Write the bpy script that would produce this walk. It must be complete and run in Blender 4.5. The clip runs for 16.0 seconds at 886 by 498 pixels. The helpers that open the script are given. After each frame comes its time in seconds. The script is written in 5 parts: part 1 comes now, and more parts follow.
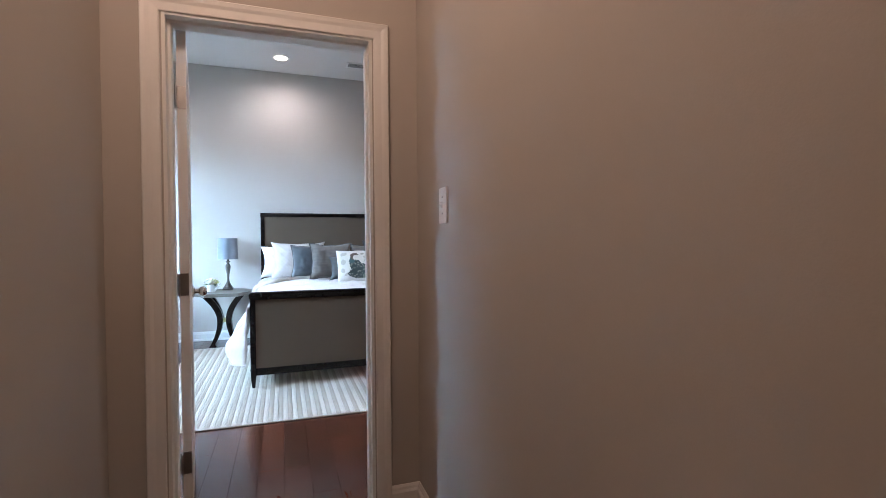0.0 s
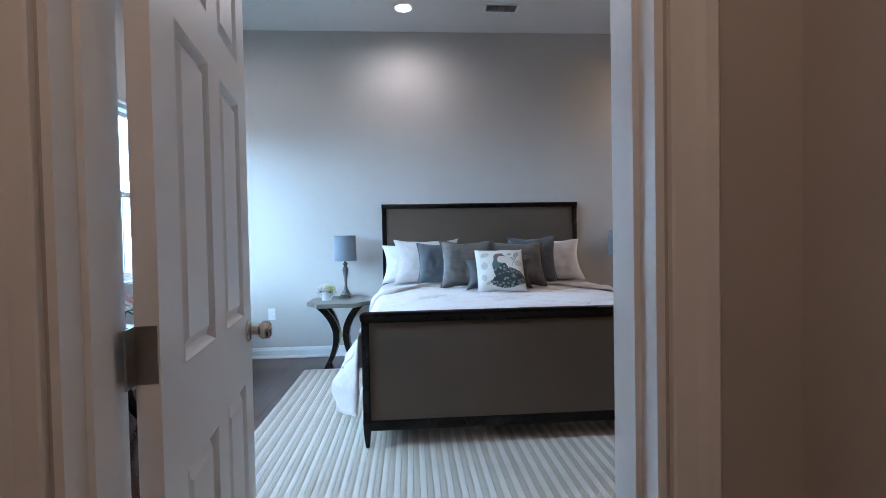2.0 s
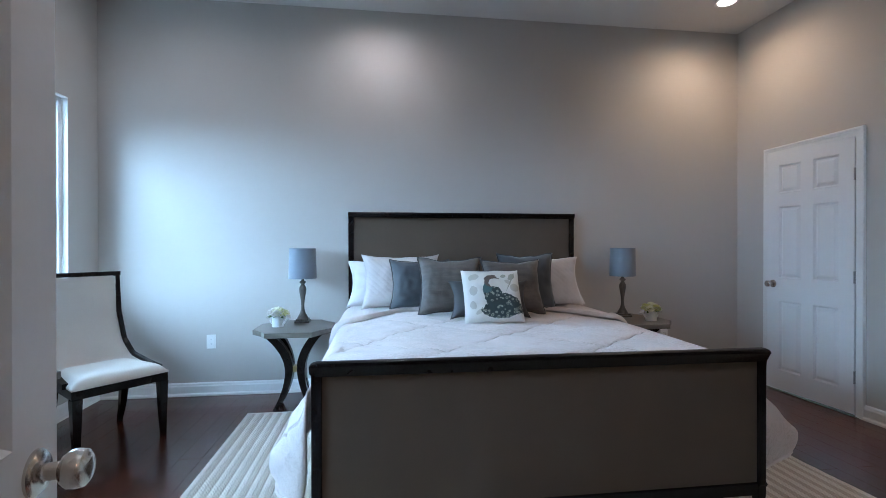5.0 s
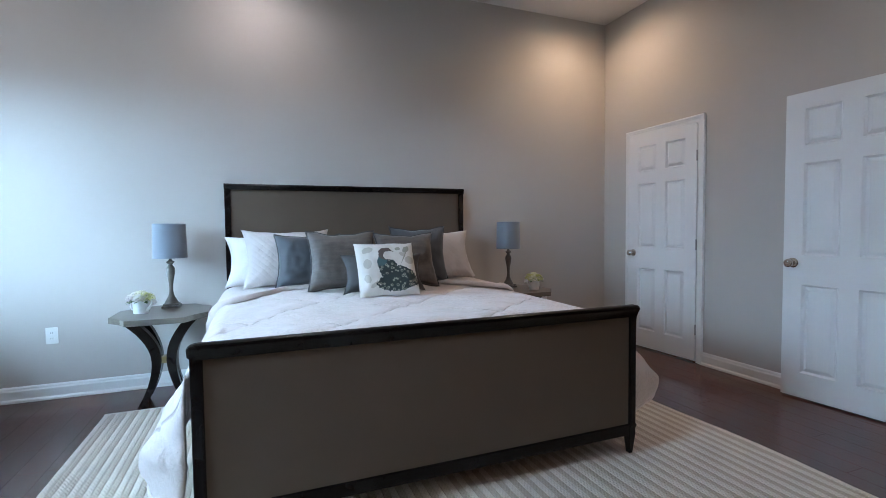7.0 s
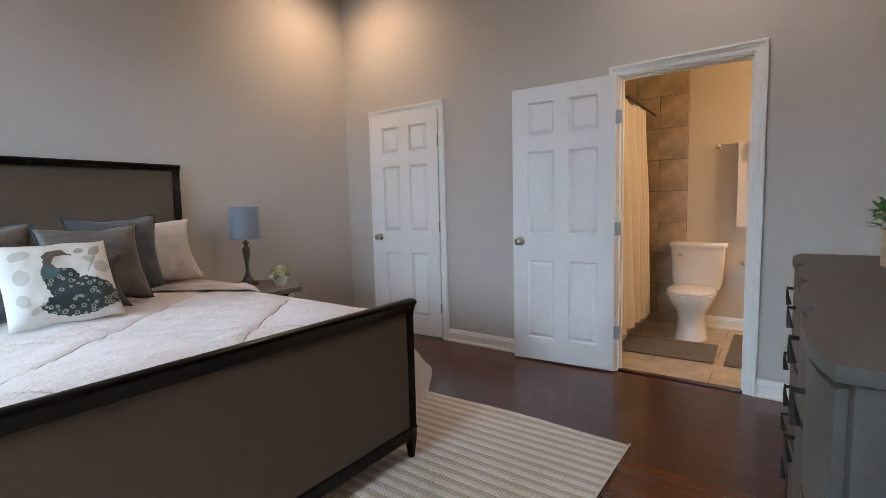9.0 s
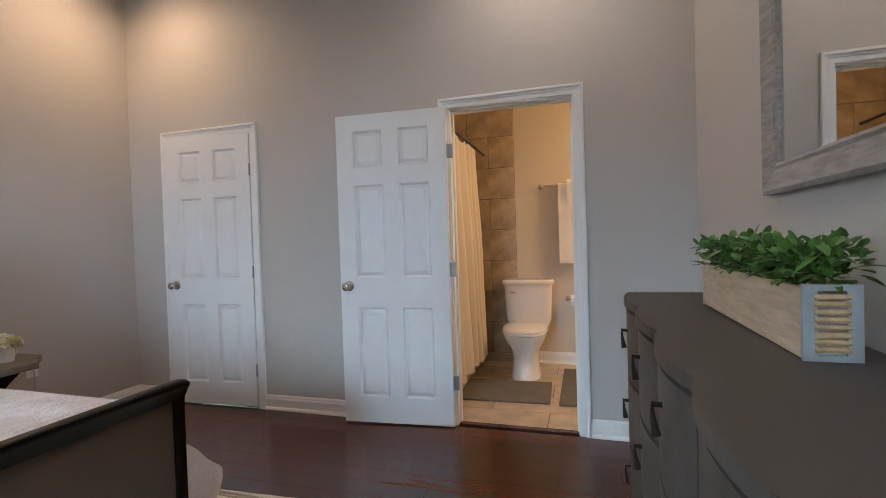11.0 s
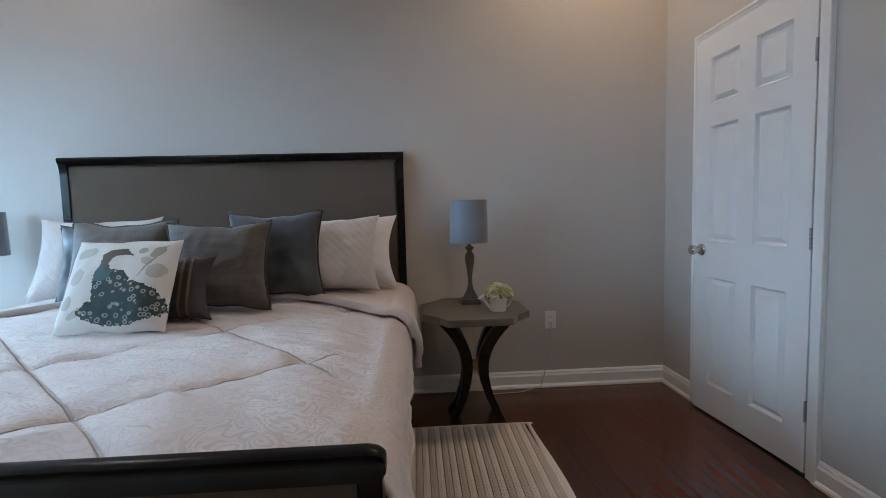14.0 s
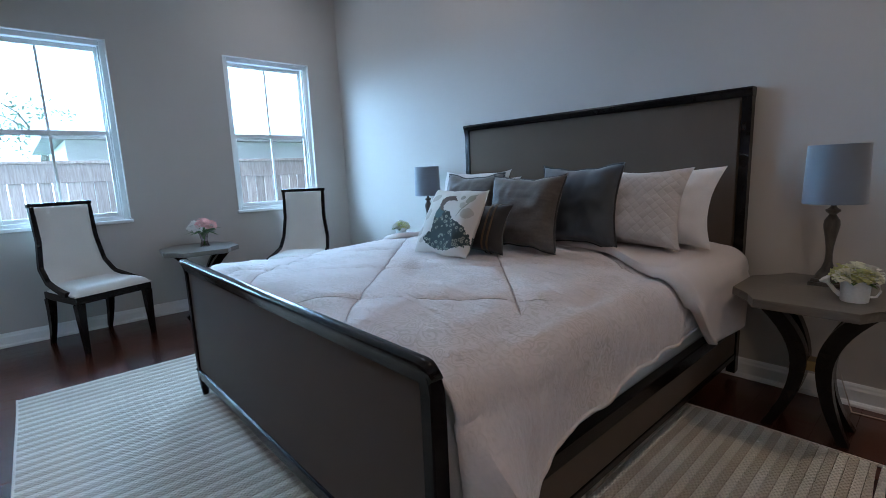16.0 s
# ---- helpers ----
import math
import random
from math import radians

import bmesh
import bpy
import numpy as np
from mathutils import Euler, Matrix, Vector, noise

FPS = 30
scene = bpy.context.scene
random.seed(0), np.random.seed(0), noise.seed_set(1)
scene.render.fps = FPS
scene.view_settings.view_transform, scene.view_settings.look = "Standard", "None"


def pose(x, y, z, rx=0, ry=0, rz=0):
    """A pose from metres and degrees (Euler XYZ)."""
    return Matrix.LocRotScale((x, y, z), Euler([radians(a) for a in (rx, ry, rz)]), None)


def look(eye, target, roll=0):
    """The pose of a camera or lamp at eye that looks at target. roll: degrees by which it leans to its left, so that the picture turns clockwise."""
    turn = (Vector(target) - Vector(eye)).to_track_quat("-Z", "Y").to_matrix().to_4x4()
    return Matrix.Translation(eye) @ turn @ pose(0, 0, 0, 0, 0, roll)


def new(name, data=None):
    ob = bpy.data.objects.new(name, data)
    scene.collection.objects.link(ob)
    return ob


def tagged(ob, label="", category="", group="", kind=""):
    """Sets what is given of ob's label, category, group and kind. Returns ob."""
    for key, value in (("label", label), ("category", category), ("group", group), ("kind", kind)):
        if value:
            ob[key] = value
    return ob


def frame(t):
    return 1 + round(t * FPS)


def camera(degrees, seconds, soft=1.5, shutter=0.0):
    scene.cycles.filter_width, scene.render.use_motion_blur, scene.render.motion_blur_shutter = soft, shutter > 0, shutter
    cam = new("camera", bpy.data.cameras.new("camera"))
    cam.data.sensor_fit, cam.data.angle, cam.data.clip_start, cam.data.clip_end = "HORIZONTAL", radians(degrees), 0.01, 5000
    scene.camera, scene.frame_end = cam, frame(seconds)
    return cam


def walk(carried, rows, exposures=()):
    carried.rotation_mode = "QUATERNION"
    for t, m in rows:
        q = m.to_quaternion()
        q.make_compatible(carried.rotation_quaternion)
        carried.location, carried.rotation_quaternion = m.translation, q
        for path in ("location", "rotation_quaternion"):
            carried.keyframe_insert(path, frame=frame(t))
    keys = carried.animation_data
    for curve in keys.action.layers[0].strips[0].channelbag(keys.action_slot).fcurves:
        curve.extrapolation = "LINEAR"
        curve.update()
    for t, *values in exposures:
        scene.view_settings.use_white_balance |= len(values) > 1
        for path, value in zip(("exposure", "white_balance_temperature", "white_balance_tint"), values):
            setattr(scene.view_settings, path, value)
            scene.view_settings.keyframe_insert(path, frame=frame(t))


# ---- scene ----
cam = camera(86.9, 16.0, soft=0.85)
EXPOSURES = [(0, 0.6, 6300, 18), (0.5, 0.55, 6200, 18), (1, 0.42, 6100, 17), (1.5, 0.2, 5950, 16), (2.5, -0.02, 5900, 15), (4, -0.1, 5800, 14), (6.5, -0.1, 6100, 16), (7, 0.0, 6300, 17), (7.5, 0.05, 6700, 16), (8.5, 0.22, 7050, 20), (9, 0.27, 7050, 20), (9.5, 0.28, 7050, 20), (12, 0.14, 6850, 17), (13, 0.04, 6500, 15), (14, -0.02, 6250, 14), (15, -0.25, 5900, 13), (16, -0.36, 5700, 13)]
PATH = [
    (0, (0.204, 0.244, 1.181), (0.85, 2.137, 1.145), -0.4),
    (0.5, (0.213, 0.562, 1.179), (0.607, 2.523, 1.151), -0.8),
    (1, (0.192, 0.921, 1.165), (0.423, 2.907, 1.127), -0.8),
    (1.5, (0.179, 1.292, 1.177), (0.366, 3.283, 1.128), -0.9),
    (2, (0.231, 1.633, 1.181), (0.367, 3.628, 1.136), -1.1),
    (2.5, (0.236, 1.910, 1.175), (0.327, 3.907, 1.116), -0.6),
    (3, (0.202, 2.119, 1.185), (0.34, 4.112, 1.111), -0.7),
    (3.5, (0.227, 2.263, 1.205), (0.421, 4.252, 1.129), -0.7),
    (4, (0.26, 2.344, 1.238), (0.475, 4.333, 1.223), -0.4),
    (6.5, (0.159, 2.325, 1.196), (0.698, 4.251, 1.167), -0.6),
    (7, (0.184, 2.415, 1.173), (0.915, 4.274, 1.085), -0.6),
    (7.5, (0.255, 2.556, 1.181), (1.226, 4.301, 1.064), -0.4),
    (8, (0.294, 2.654, 1.187), (1.507, 4.24, 1.061), -1.2),
    (8.5, (0.295, 2.776, 1.194), (1.707, 4.184, 1.03), -1.5),
    (9, (0.31, 2.872, 1.199), (1.921, 4.043, 1.015), -1.4),
    (9.5, (0.321, 2.911, 1.204), (2.09, 3.824, 1.013), -1.8),
    (9.7, (0.318, 2.922, 1.206), (2.135, 3.735, 1.015), -1.9),
    (11.8, (1.098, 3.137, 1.200), (3.020, 3.689, 1.184), -1.9),
    (12, (1.163, 3.209, 1.204), (3.035, 3.913, 1.207), -2.3),
    (12.5, (1.394, 3.314, 1.173), (3.003, 4.501, 1.182), -2.5),
    (13, (1.577, 3.415, 1.174), (2.759, 5.027, 1.118), -1.9),
    (13.5, (1.779, 3.525, 1.167), (2.475, 5.397, 1.054), -1.1),
    (14, (2.023, 3.501, 1.156), (2.136, 5.492, 1.003), -1.5),
    (14.5, (2.219, 3.501, 1.153), (1.841, 5.452, 0.931), -1.6),
    (15, (2.359, 3.577, 1.165), (1.502, 5.363, 0.888), -1.5),
    (15.5, (2.495, 3.609, 1.175), (1.282, 5.17, 0.871), -1.9),
    (16, (2.692, 3.634, 1.181), (1.226, 4.955, 0.854), -2.3),
]
walk(cam, [(t, look(eye, target, roll)) for t, eye, target, roll in PATH], EXPOSURES)

# ---- light ----
world = bpy.data.worlds.new("sky")
scene.world = world
world.use_nodes = True
wn = world.node_tree.nodes
sky = wn.new("ShaderNodeTexSky")
sky.sky_type = "NISHITA"
sky.sun_disc = False
sky.sun_elevation, sky.sun_rotation = radians(50), radians(120)
world.node_tree.links.new(sky.outputs[0], wn["Background"].inputs[0])
wn["Background"].inputs[1].default_value = 0.15

sun = new("sun", bpy.data.lights.new("sun", "SUN"))
sun.data.energy, sun.data.angle, sun.data.color = 1.2, radians(12), (1, 0.95, 0.88)
sun.matrix_world = look((0, 0, 20), (-9, 5, 6))


def spot_lamp(name, x, y, z, watts, colour, size=3.0, blend=0.95):
    lamp = new(name, bpy.data.lights.new(name, "SPOT"))
    lamp.data.energy, lamp.data.color = watts, colour
    lamp.data.spot_size, lamp.data.spot_blend, lamp.data.shadow_soft_size = size, blend, 0.05
    lamp.matrix_world = look((x, y, z), (x, y + 0.001, 0))
    return lamp


CEIL = 3.296
SKY_GLOW = 35.5
spot_lamp("recessed_beam", 0.20, 5.97, CEIL - 0.04, 26, (1.0, 0.93, 0.91))
spot_lamp("recessed_beam", -1.34, 5.66, CEIL - 0.04, 18, (1.0, 0.95, 0.95))
spot_lamp("recessed_beam", 3.12, 3.20, CEIL - 0.04, 30, (1.0, 0.90, 0.82))
# assumed lamp inside the entrance, unseen, added to fill out the room light
spot_lamp("recessed_beam", 0.20, 3.20, CEIL - 0.04, 18, (1.0, 0.90, 0.84))
spot_lamp("recessed_beam", 3.10, 5.93, CEIL - 0.04, 42, (1.0, 0.73, 0.48))
hall_lamp = new("hall_glow", bpy.data.lights.new("hall_glow", "POINT"))
hall_lamp.data.energy, hall_lamp.data.color, hall_lamp.data.shadow_soft_size = 12.8, (1.0, 0.70, 0.51), 0.12
hall_lamp.location = (-0.1, 1.1, 2.6)
bath_lamp = new("vanity_glow", bpy.data.lights.new("vanity_glow", "AREA"))
bath_lamp.data.energy, bath_lamp.data.color, bath_lamp.data.size = 23, (1.0, 0.68, 0.38), 0.4
bath_lamp.matrix_world = look((4.5, 1.75, 2.15), (4.6, 3.6, 1.0))


# ---- materials ----
def material(name, colour, rough=0.6, metal=0.0, vary=0.08, scale=6.0, fine=120.0, bump=0.15, vary_fine=0.05, spec=0.5, sheen=0.0, coat=0.0):
    """A node material with variation at two scales and a fine relief."""
    m = bpy.data.materials.new(name)
    m.use_nodes = True
    n, l = m.node_tree.nodes, m.node_tree.links
    b = n["Principled BSDF"]
    b.inputs["Metallic"].default_value = metal
    b.inputs["Specular IOR Level"].default_value = spec
    b.inputs["Sheen Weight"].default_value = sheen
    b.inputs["Coat Weight"].default_value = coat
    b.inputs["Coat Roughness"].default_value = 0.12
    tc = n.new("ShaderNodeTexCoord")
    big, small = n.new("ShaderNodeTexNoise"), n.new("ShaderNodeTexNoise")
    big.inputs["Scale"].default_value, small.inputs["Scale"].default_value = scale, fine
    big.inputs["Detail"].default_value = 5
    for t in (big, small):
        l.new(tc.outputs["Object"], t.inputs["Vector"])
    r1 = n.new("ShaderNodeMapRange")
    r1.inputs["To Min"].default_value, r1.inputs["To Max"].default_value = 1 - vary * 2, 1 + vary * 2
    r2 = n.new("ShaderNodeMapRange")
    r2.inputs["To Min"].default_value, r2.inputs["To Max"].default_value = 1 - vary_fine * 2, 1 + vary_fine * 2
    l.new(big.outputs["Fac"], r1.inputs["Value"])
    l.new(small.outputs["Fac"], r2.inputs["Value"])
    mul = n.new("ShaderNodeMath")
    mul.operation = "MULTIPLY"
    l.new(r1.outputs[0], mul.inputs[0])
    l.new(r2.outputs[0], mul.inputs[1])
    mix = n.new("ShaderNodeVectorMath")
    mix.operation = "SCALE"
    mix.inputs[0].default_value = colour
    l.new(mul.outputs[0], mix.inputs["Scale"])
    l.new(mix.outputs[0], b.inputs["Base Color"])
    rr = n.new("ShaderNodeMapRange")
    rr.inputs["To Min"].default_value, rr.inputs["To Max"].default_value = max(0.02, rough - 0.08), min(1, rough + 0.08)
    l.new(big.outputs["Fac"], rr.inputs["Value"])
    l.new(rr.outputs[0], b.inputs["Roughness"])
    bp = n.new("ShaderNodeBump")
    bp.inputs["Strength"].default_value, bp.inputs["Distance"].default_value = bump, 0.002
    l.new(small.outputs["Fac"], bp.inputs["Height"])
    l.new(bp.outputs[0], b.inputs["Normal"])
    return m


def nodes_of(m):
    return m.node_tree.nodes, m.node_tree.links, m.node_tree.nodes["Principled BSDF"]


def wood(name, dark, light, rough=0.3, grain=(1.0, 14.0, 14.0), random_tint=0.0, coat=0.0, bump=0.08, axis_scale=1.0, sheen_spread=0.07):
    """Wood with stretched grain; random_tint varies it from piece to piece."""
    m = bpy.data.materials.new(name)
    m.use_nodes = True
    n, l, b = nodes_of(m)
    tc, mp, no = n.new("ShaderNodeTexCoord"), n.new("ShaderNodeMapping"), n.new("ShaderNodeTexNoise")
    mp.inputs["Scale"].default_value = grain
    no.inputs["Scale"].default_value, no.inputs["Detail"].default_value, no.inputs["Distortion"].default_value = 4 * axis_scale, 8, 0.6
    info = n.new("ShaderNodeObjectInfo")
    add = n.new("ShaderNodeVectorMath")
    add.operation = "ADD"
    off = n.new("ShaderNodeVectorMath")
    off.operation = "SCALE"
    off.inputs[0].default_value = (37, 17, 23)
    l.new(info.outputs["Random"], off.inputs["Scale"])
    l.new(tc.outputs["Object"], add.inputs[0])
    l.new(off.outputs[0], add.inputs[1])
    l.new(add.outputs[0], mp.inputs["Vector"])
    l.new(mp.outputs[0], no.inputs["Vector"])
    ramp = n.new("ShaderNodeValToRGB")
    ramp.color_ramp.elements[0].color, ramp.color_ramp.elements[1].color = (*dark, 1), (*light, 1)
    ramp.color_ramp.elements[0].position, ramp.color_ramp.elements[1].position = 0.3, 0.72
    l.new(no.outputs["Fac"], ramp.inputs["Fac"])
    tint = n.new("ShaderNodeMapRange")
    tint.inputs["To Min"].default_value, tint.inputs["To Max"].default_value = 1 - random_tint, 1 + random_tint
    l.new(info.outputs["Random"], tint.inputs["Value"])
    sc = n.new("ShaderNodeVectorMath")
    sc.operation = "SCALE"
    l.new(ramp.outputs["Color"], sc.inputs[0])
    l.new(tint.outputs[0], sc.inputs["Scale"])
    l.new(sc.outputs[0], b.inputs["Base Color"])
    rr = n.new("ShaderNodeMapRange")
    rr.inputs["To Min"].default_value, rr.inputs["To Max"].default_value = max(0.03, rough - sheen_spread), rough + sheen_spread
    l.new(no.outputs["Fac"], rr.inputs["Value"])
    l.new(rr.outputs[0], b.inputs["Roughness"])
    b.inputs["Coat Weight"].default_value, b.inputs["Coat Roughness"].default_value = coat, 0.1
    bp = n.new("ShaderNodeBump")
    bp.inputs["Strength"].default_value, bp.inputs["Distance"].default_value = bump, 0.002
    l.new(no.outputs["Fac"], bp.inputs["Height"])
    l.new(bp.outputs[0], b.inputs["Normal"])
    return m


WALL = material("wall_paint", (0.50, 0.465, 0.425), 0.75, vary=0.02, scale=1.5, fine=260, bump=0.12, vary_fine=0.01)
WALLBATH = material("bath_wall_paint", (0.60, 0.53, 0.42), 0.6, vary=0.02, scale=1.5, fine=260, bump=0.12, vary_fine=0.01)
CEILING = material("ceiling_paint", (0.72, 0.70, 0.67), 0.85, vary=0.02, scale=2, fine=180, bump=0.2, vary_fine=0.01)
TRIM = material("white_trim_paint", (0.80, 0.80, 0.78), 0.35, vary=0.015, scale=3, fine=60, bump=0.04, vary_fine=0.01)
DOORWHITE = material("white_door_paint", (0.80, 0.80, 0.79), 0.38, vary=0.015, scale=3, fine=90, bump=0.08, vary_fine=0.01)
PLANK = wood("cherry_plank", (0.056, 0.0145, 0.0072), (0.082, 0.0215, 0.010), 0.24, (5, 0.5, 5), 0.42, coat=0.1, bump=0.008, sheen_spread=0.025)
BLACKWOOD = wood("black_lacquered_wood", (0.004, 0.003, 0.003), (0.009, 0.007, 0.006), 0.24, (6, 6, 6), bump=0.02)
nodes_of(BLACKWOOD)[2].inputs["Specular IOR Level"].default_value = 0.22
TAUPE = material("taupe_linen", (0.104, 0.074, 0.052), 0.85, vary=0.06, scale=4, fine=700, bump=0.4, vary_fine=0.14, spec=0.2)
CHROME = material("satin_nickel", (0.62, 0.58, 0.53), 0.22, 1.0, vary=0.03, bump=0.02)
STEEL = material("dull_steel_hinge", (0.42, 0.41, 0.40), 0.38, 1.0, vary=0.08, bump=0.05)
PLASTIC = material("white_plastic", (0.78, 0.77, 0.74), 0.35, vary=0.01, bump=0.01)
BLACKHOLE = material("dark_slot", (0.02, 0.02, 0.02), 0.7)
RUGBASE = material("woven_rug_cream", (0.72, 0.655, 0.565), 0.95, vary=0.06, scale=5, fine=300, bump=0.8, vary_fine=0.15)
RUGSTRIPE = material("woven_rug_taupe", (0.53, 0.455, 0.365), 0.95, vary=0.06, scale=5, fine=300, bump=0.8, vary_fine=0.15)


def weave(m, period):
    """Chunky cross threads for a woven rug."""
    n, l, b = nodes_of(m)
    tc, sep = n.new("ShaderNodeTexCoord"), n.new("ShaderNodeSeparateXYZ")
    l.new(tc.outputs["Object"], sep.inputs[0])
    jit = n.new("ShaderNodeTexNoise")
    jit.inputs["Scale"].default_value = 45
    l.new(tc.outputs["Object"], jit.inputs["Vector"])
    total = None
    for axis, step, lean in (("Y", period, 0.0), ("X", 0.0158, 1.0)):
        mul = n.new("ShaderNodeMath")
        mul.operation, mul.inputs[1].default_value = "MULTIPLY", 2 * math.pi / step
        l.new(sep.outputs[axis], mul.inputs[0])
        add = n.new("ShaderNodeMath")
        add.operation = "MULTIPLY_ADD"
        add.inputs[1].default_value = 3.0
        l.new(jit.outputs["Fac"], add.inputs[0])
        l.new(mul.outputs[0], add.inputs[2])
        sn = n.new("ShaderNodeMath")
        sn.operation = "SINE"
        l.new(add.outputs[0], sn.inputs[0])
        if total is None:
            total = sn.outputs[0]
        else:
            pr = n.new("ShaderNodeMath")
            pr.operation = "MULTIPLY"
            l.new(total, pr.inputs[0])
            l.new(sn.outputs[0], pr.inputs[1])
            total = pr.outputs[0]
    bp = n.new("ShaderNodeBump")
    bp.inputs["Strength"].default_value, bp.inputs["Distance"].default_value = 0.6, 0.004
    l.new(total, bp.inputs["Height"])
    l.new(b.inputs["Normal"].links[0].from_socket, bp.inputs["Normal"])
    l.new(bp.outputs[0], b.inputs["Normal"])
    # colour follows the relief: shade between threads painted as darker dips
    old = b.inputs["Base Color"].links[0].from_socket
    rg = n.new("ShaderNodeMapRange")
    rg.inputs["From Min"].default_value, rg.inputs["To Min"].default_value, rg.inputs["To Max"].default_value = -1.0, 0.88, 1.08
    l.new(total, rg.inputs["Value"])
    sc = n.new("ShaderNodeVectorMath")
    sc.operation = "SCALE"
    l.new(old, sc.inputs[0])
    l.new(rg.outputs[0], sc.inputs["Scale"])
    l.new(sc.outputs[0], b.inputs["Base Color"])


weave(RUGBASE, 0.024)
weave(RUGSTRIPE, 0.024)
COMFORT = material("cream_comforter", (0.68, 0.595, 0.56), 0.7, vary=0.05, scale=7, fine=60, bump=0.5, vary_fine=0.04, sheen=0.3)
TURNBACK = material("cream_cotton_sateen", (0.65, 0.575, 0.54), 0.7, vary=0.04, scale=9, fine=200, bump=0.25, sheen=0.2)
SHEET = material("white_bed_linen", (0.72, 0.69, 0.68), 0.8, vary=0.03, scale=8, fine=200, bump=0.2)
TABLETOP = wood("grey_weathered_wood", (0.10, 0.087, 0.072), (0.165, 0.145, 0.12), 0.35, (2, 14, 14))
LAMPBASE = wood("silvered_wood", (0.05, 0.043, 0.036), (0.13, 0.112, 0.09), 0.35, (10, 10, 2))
SHADE = material("blue_grey_silk_shade", (0.155, 0.18, 0.215), 0.6, vary=0.03, scale=4, fine=400, bump=0.3, sheen=0.4)
GREYVELVET = material("taupe_grey_velvet", (0.088, 0.072, 0.060), 0.6, vary=0.32, scale=13, fine=90, bump=0.5, vary_fine=0.12, sheen=0.2)
BLUEVELVET = material("slate_blue_satin", (0.048, 0.056, 0.064), 0.5, vary=0.1, scale=6, fine=200, bump=0.2, sheen=0.2)


def streaks(m, stretch):
    """Pulls the large mottling of a cloth out into crosswise streaks."""
    n, l, b = nodes_of(m)
    coord = n["Texture Coordinate"]
    pull = n.new("ShaderNodeMapping")
    pull.inputs["Scale"].default_value = stretch
    l.new(coord.outputs["Object"], pull.inputs["Vector"])
    l.new(pull.outputs[0], n["Noise Texture"].inputs["Vector"])


streaks(GREYVELVET, (0.45, 1.0, 3.2))
DARKVELVET = material("charcoal_velvet", (0.030, 0.028, 0.028), 0.6, vary=0.1, scale=8, fine=300, bump=0.3, sheen=0.15)
GLOW = bpy.data.materials.new("lamp_glow")
GLOW.use_nodes = True
nodes_of(GLOW)[2].inputs["Emission Color"].default_value = (1, 0.93, 0.84, 1)
nodes_of(GLOW)[2].inputs["Emission Strength"].default_value = 14
GLASS = bpy.data.materials.new("window_glass")
GLASS.use_nodes = True
_b = nodes_of(GLASS)[2]
_b.inputs["Transmission Weight"].default_value, _b.inputs["Roughness"].default_value, _b.inputs["IOR"].default_value = 1.0, 0.0, 1.1
_b.inputs["Base Color"].default_value = (0.97, 0.99, 1, 1)


# ---- mesh helpers ----
def box(bm, x0, x1, y0, y1, z0, z1, bevel=0.0):
    """A box, with bevelled edges where asked."""
    vs = [bm.verts.new((x, y, z)) for z in (z0, z1) for x, y in ((x0, y0), (x1, y0), (x1, y1), (x0, y1))]
    fs = [bm.faces.new([vs[i] for i in f]) for f in ((3, 2, 1, 0), (4, 5, 6, 7), (0, 1, 5, 4), (1, 2, 6, 5), (2, 3, 7, 6), (3, 0, 4, 7))]
    if bevel:
        edges = list({e for f in fs for e in f.edges})
        bmesh.ops.bevel(bm, geom=edges, offset=bevel, segments=2, affect="EDGES", profile=0.6)
    return bm


def rings(bm, loops, close=True, caps=True):
    """Skin between loops of points of equal length."""
    rows = [[bm.verts.new(p) for p in loop] for loop in loops]
    n = len(rows[0])
    for a, b in zip(rows, rows[1:]):
        for i in range(n if close else n - 1):
            j = (i + 1) % n
            bm.faces.new((a[i], a[j], b[j], b[i]))
    if caps:
        bm.faces.new(list(reversed(rows[0])))
        bm.faces.new(rows[-1])
    return bm


def lathe(bm, profile, cx=0.0, cy=0.0, n=24, caps=True):
    """A turned body from (radius, height) pairs."""
    return rings(bm, [[(cx + r * math.cos(2 * math.pi * i / n), cy + r * math.sin(2 * math.pi * i / n), z) for i in range(n)] for r, z in profile], caps=caps)


def tube(bm, path, radius, n=8, flat=1.0):
    """A round bar along a path; radius may be a list."""
    pts = [Vector(p) for p in path]
    loops = []
    for i, p in enumerate(pts):
        d = (pts[min(i + 1, len(pts) - 1)] - pts[max(i - 1, 0)]).normalized()
        side = d.cross(Vector((0, 0, 1)))
        side = side.normalized() if side.length > 1e-4 else Vector((1, 0, 0))
        up = side.cross(d)
        r = radius[i] if isinstance(radius, (list, tuple)) else radius
        loops.append([p + r * (math.cos(2 * math.pi * k / n) * side + flat * math.sin(2 * math.pi * k / n) * up) for k in range(n)])
    return rings(bm, loops)


def prism(bm, outline, z0, z1, bevel=0.0):
    """An upright prism over a counter-clockwise outline."""
    low, high = [bm.verts.new((x, y, z0)) for x, y in outline], [bm.verts.new((x, y, z1)) for x, y in outline]
    fs = [bm.faces.new(list(reversed(low))), bm.faces.new(high)]
    n = len(outline)
    for i in range(n):
        j = (i + 1) % n
        fs.append(bm.faces.new((low[i], low[j], high[j], high[i])))
    if bevel:
        bmesh.ops.bevel(bm, geom=list({e for f in fs[:2] for e in f.edges}), offset=bevel, segments=2, affect="EDGES", profile=0.6)
    return bm


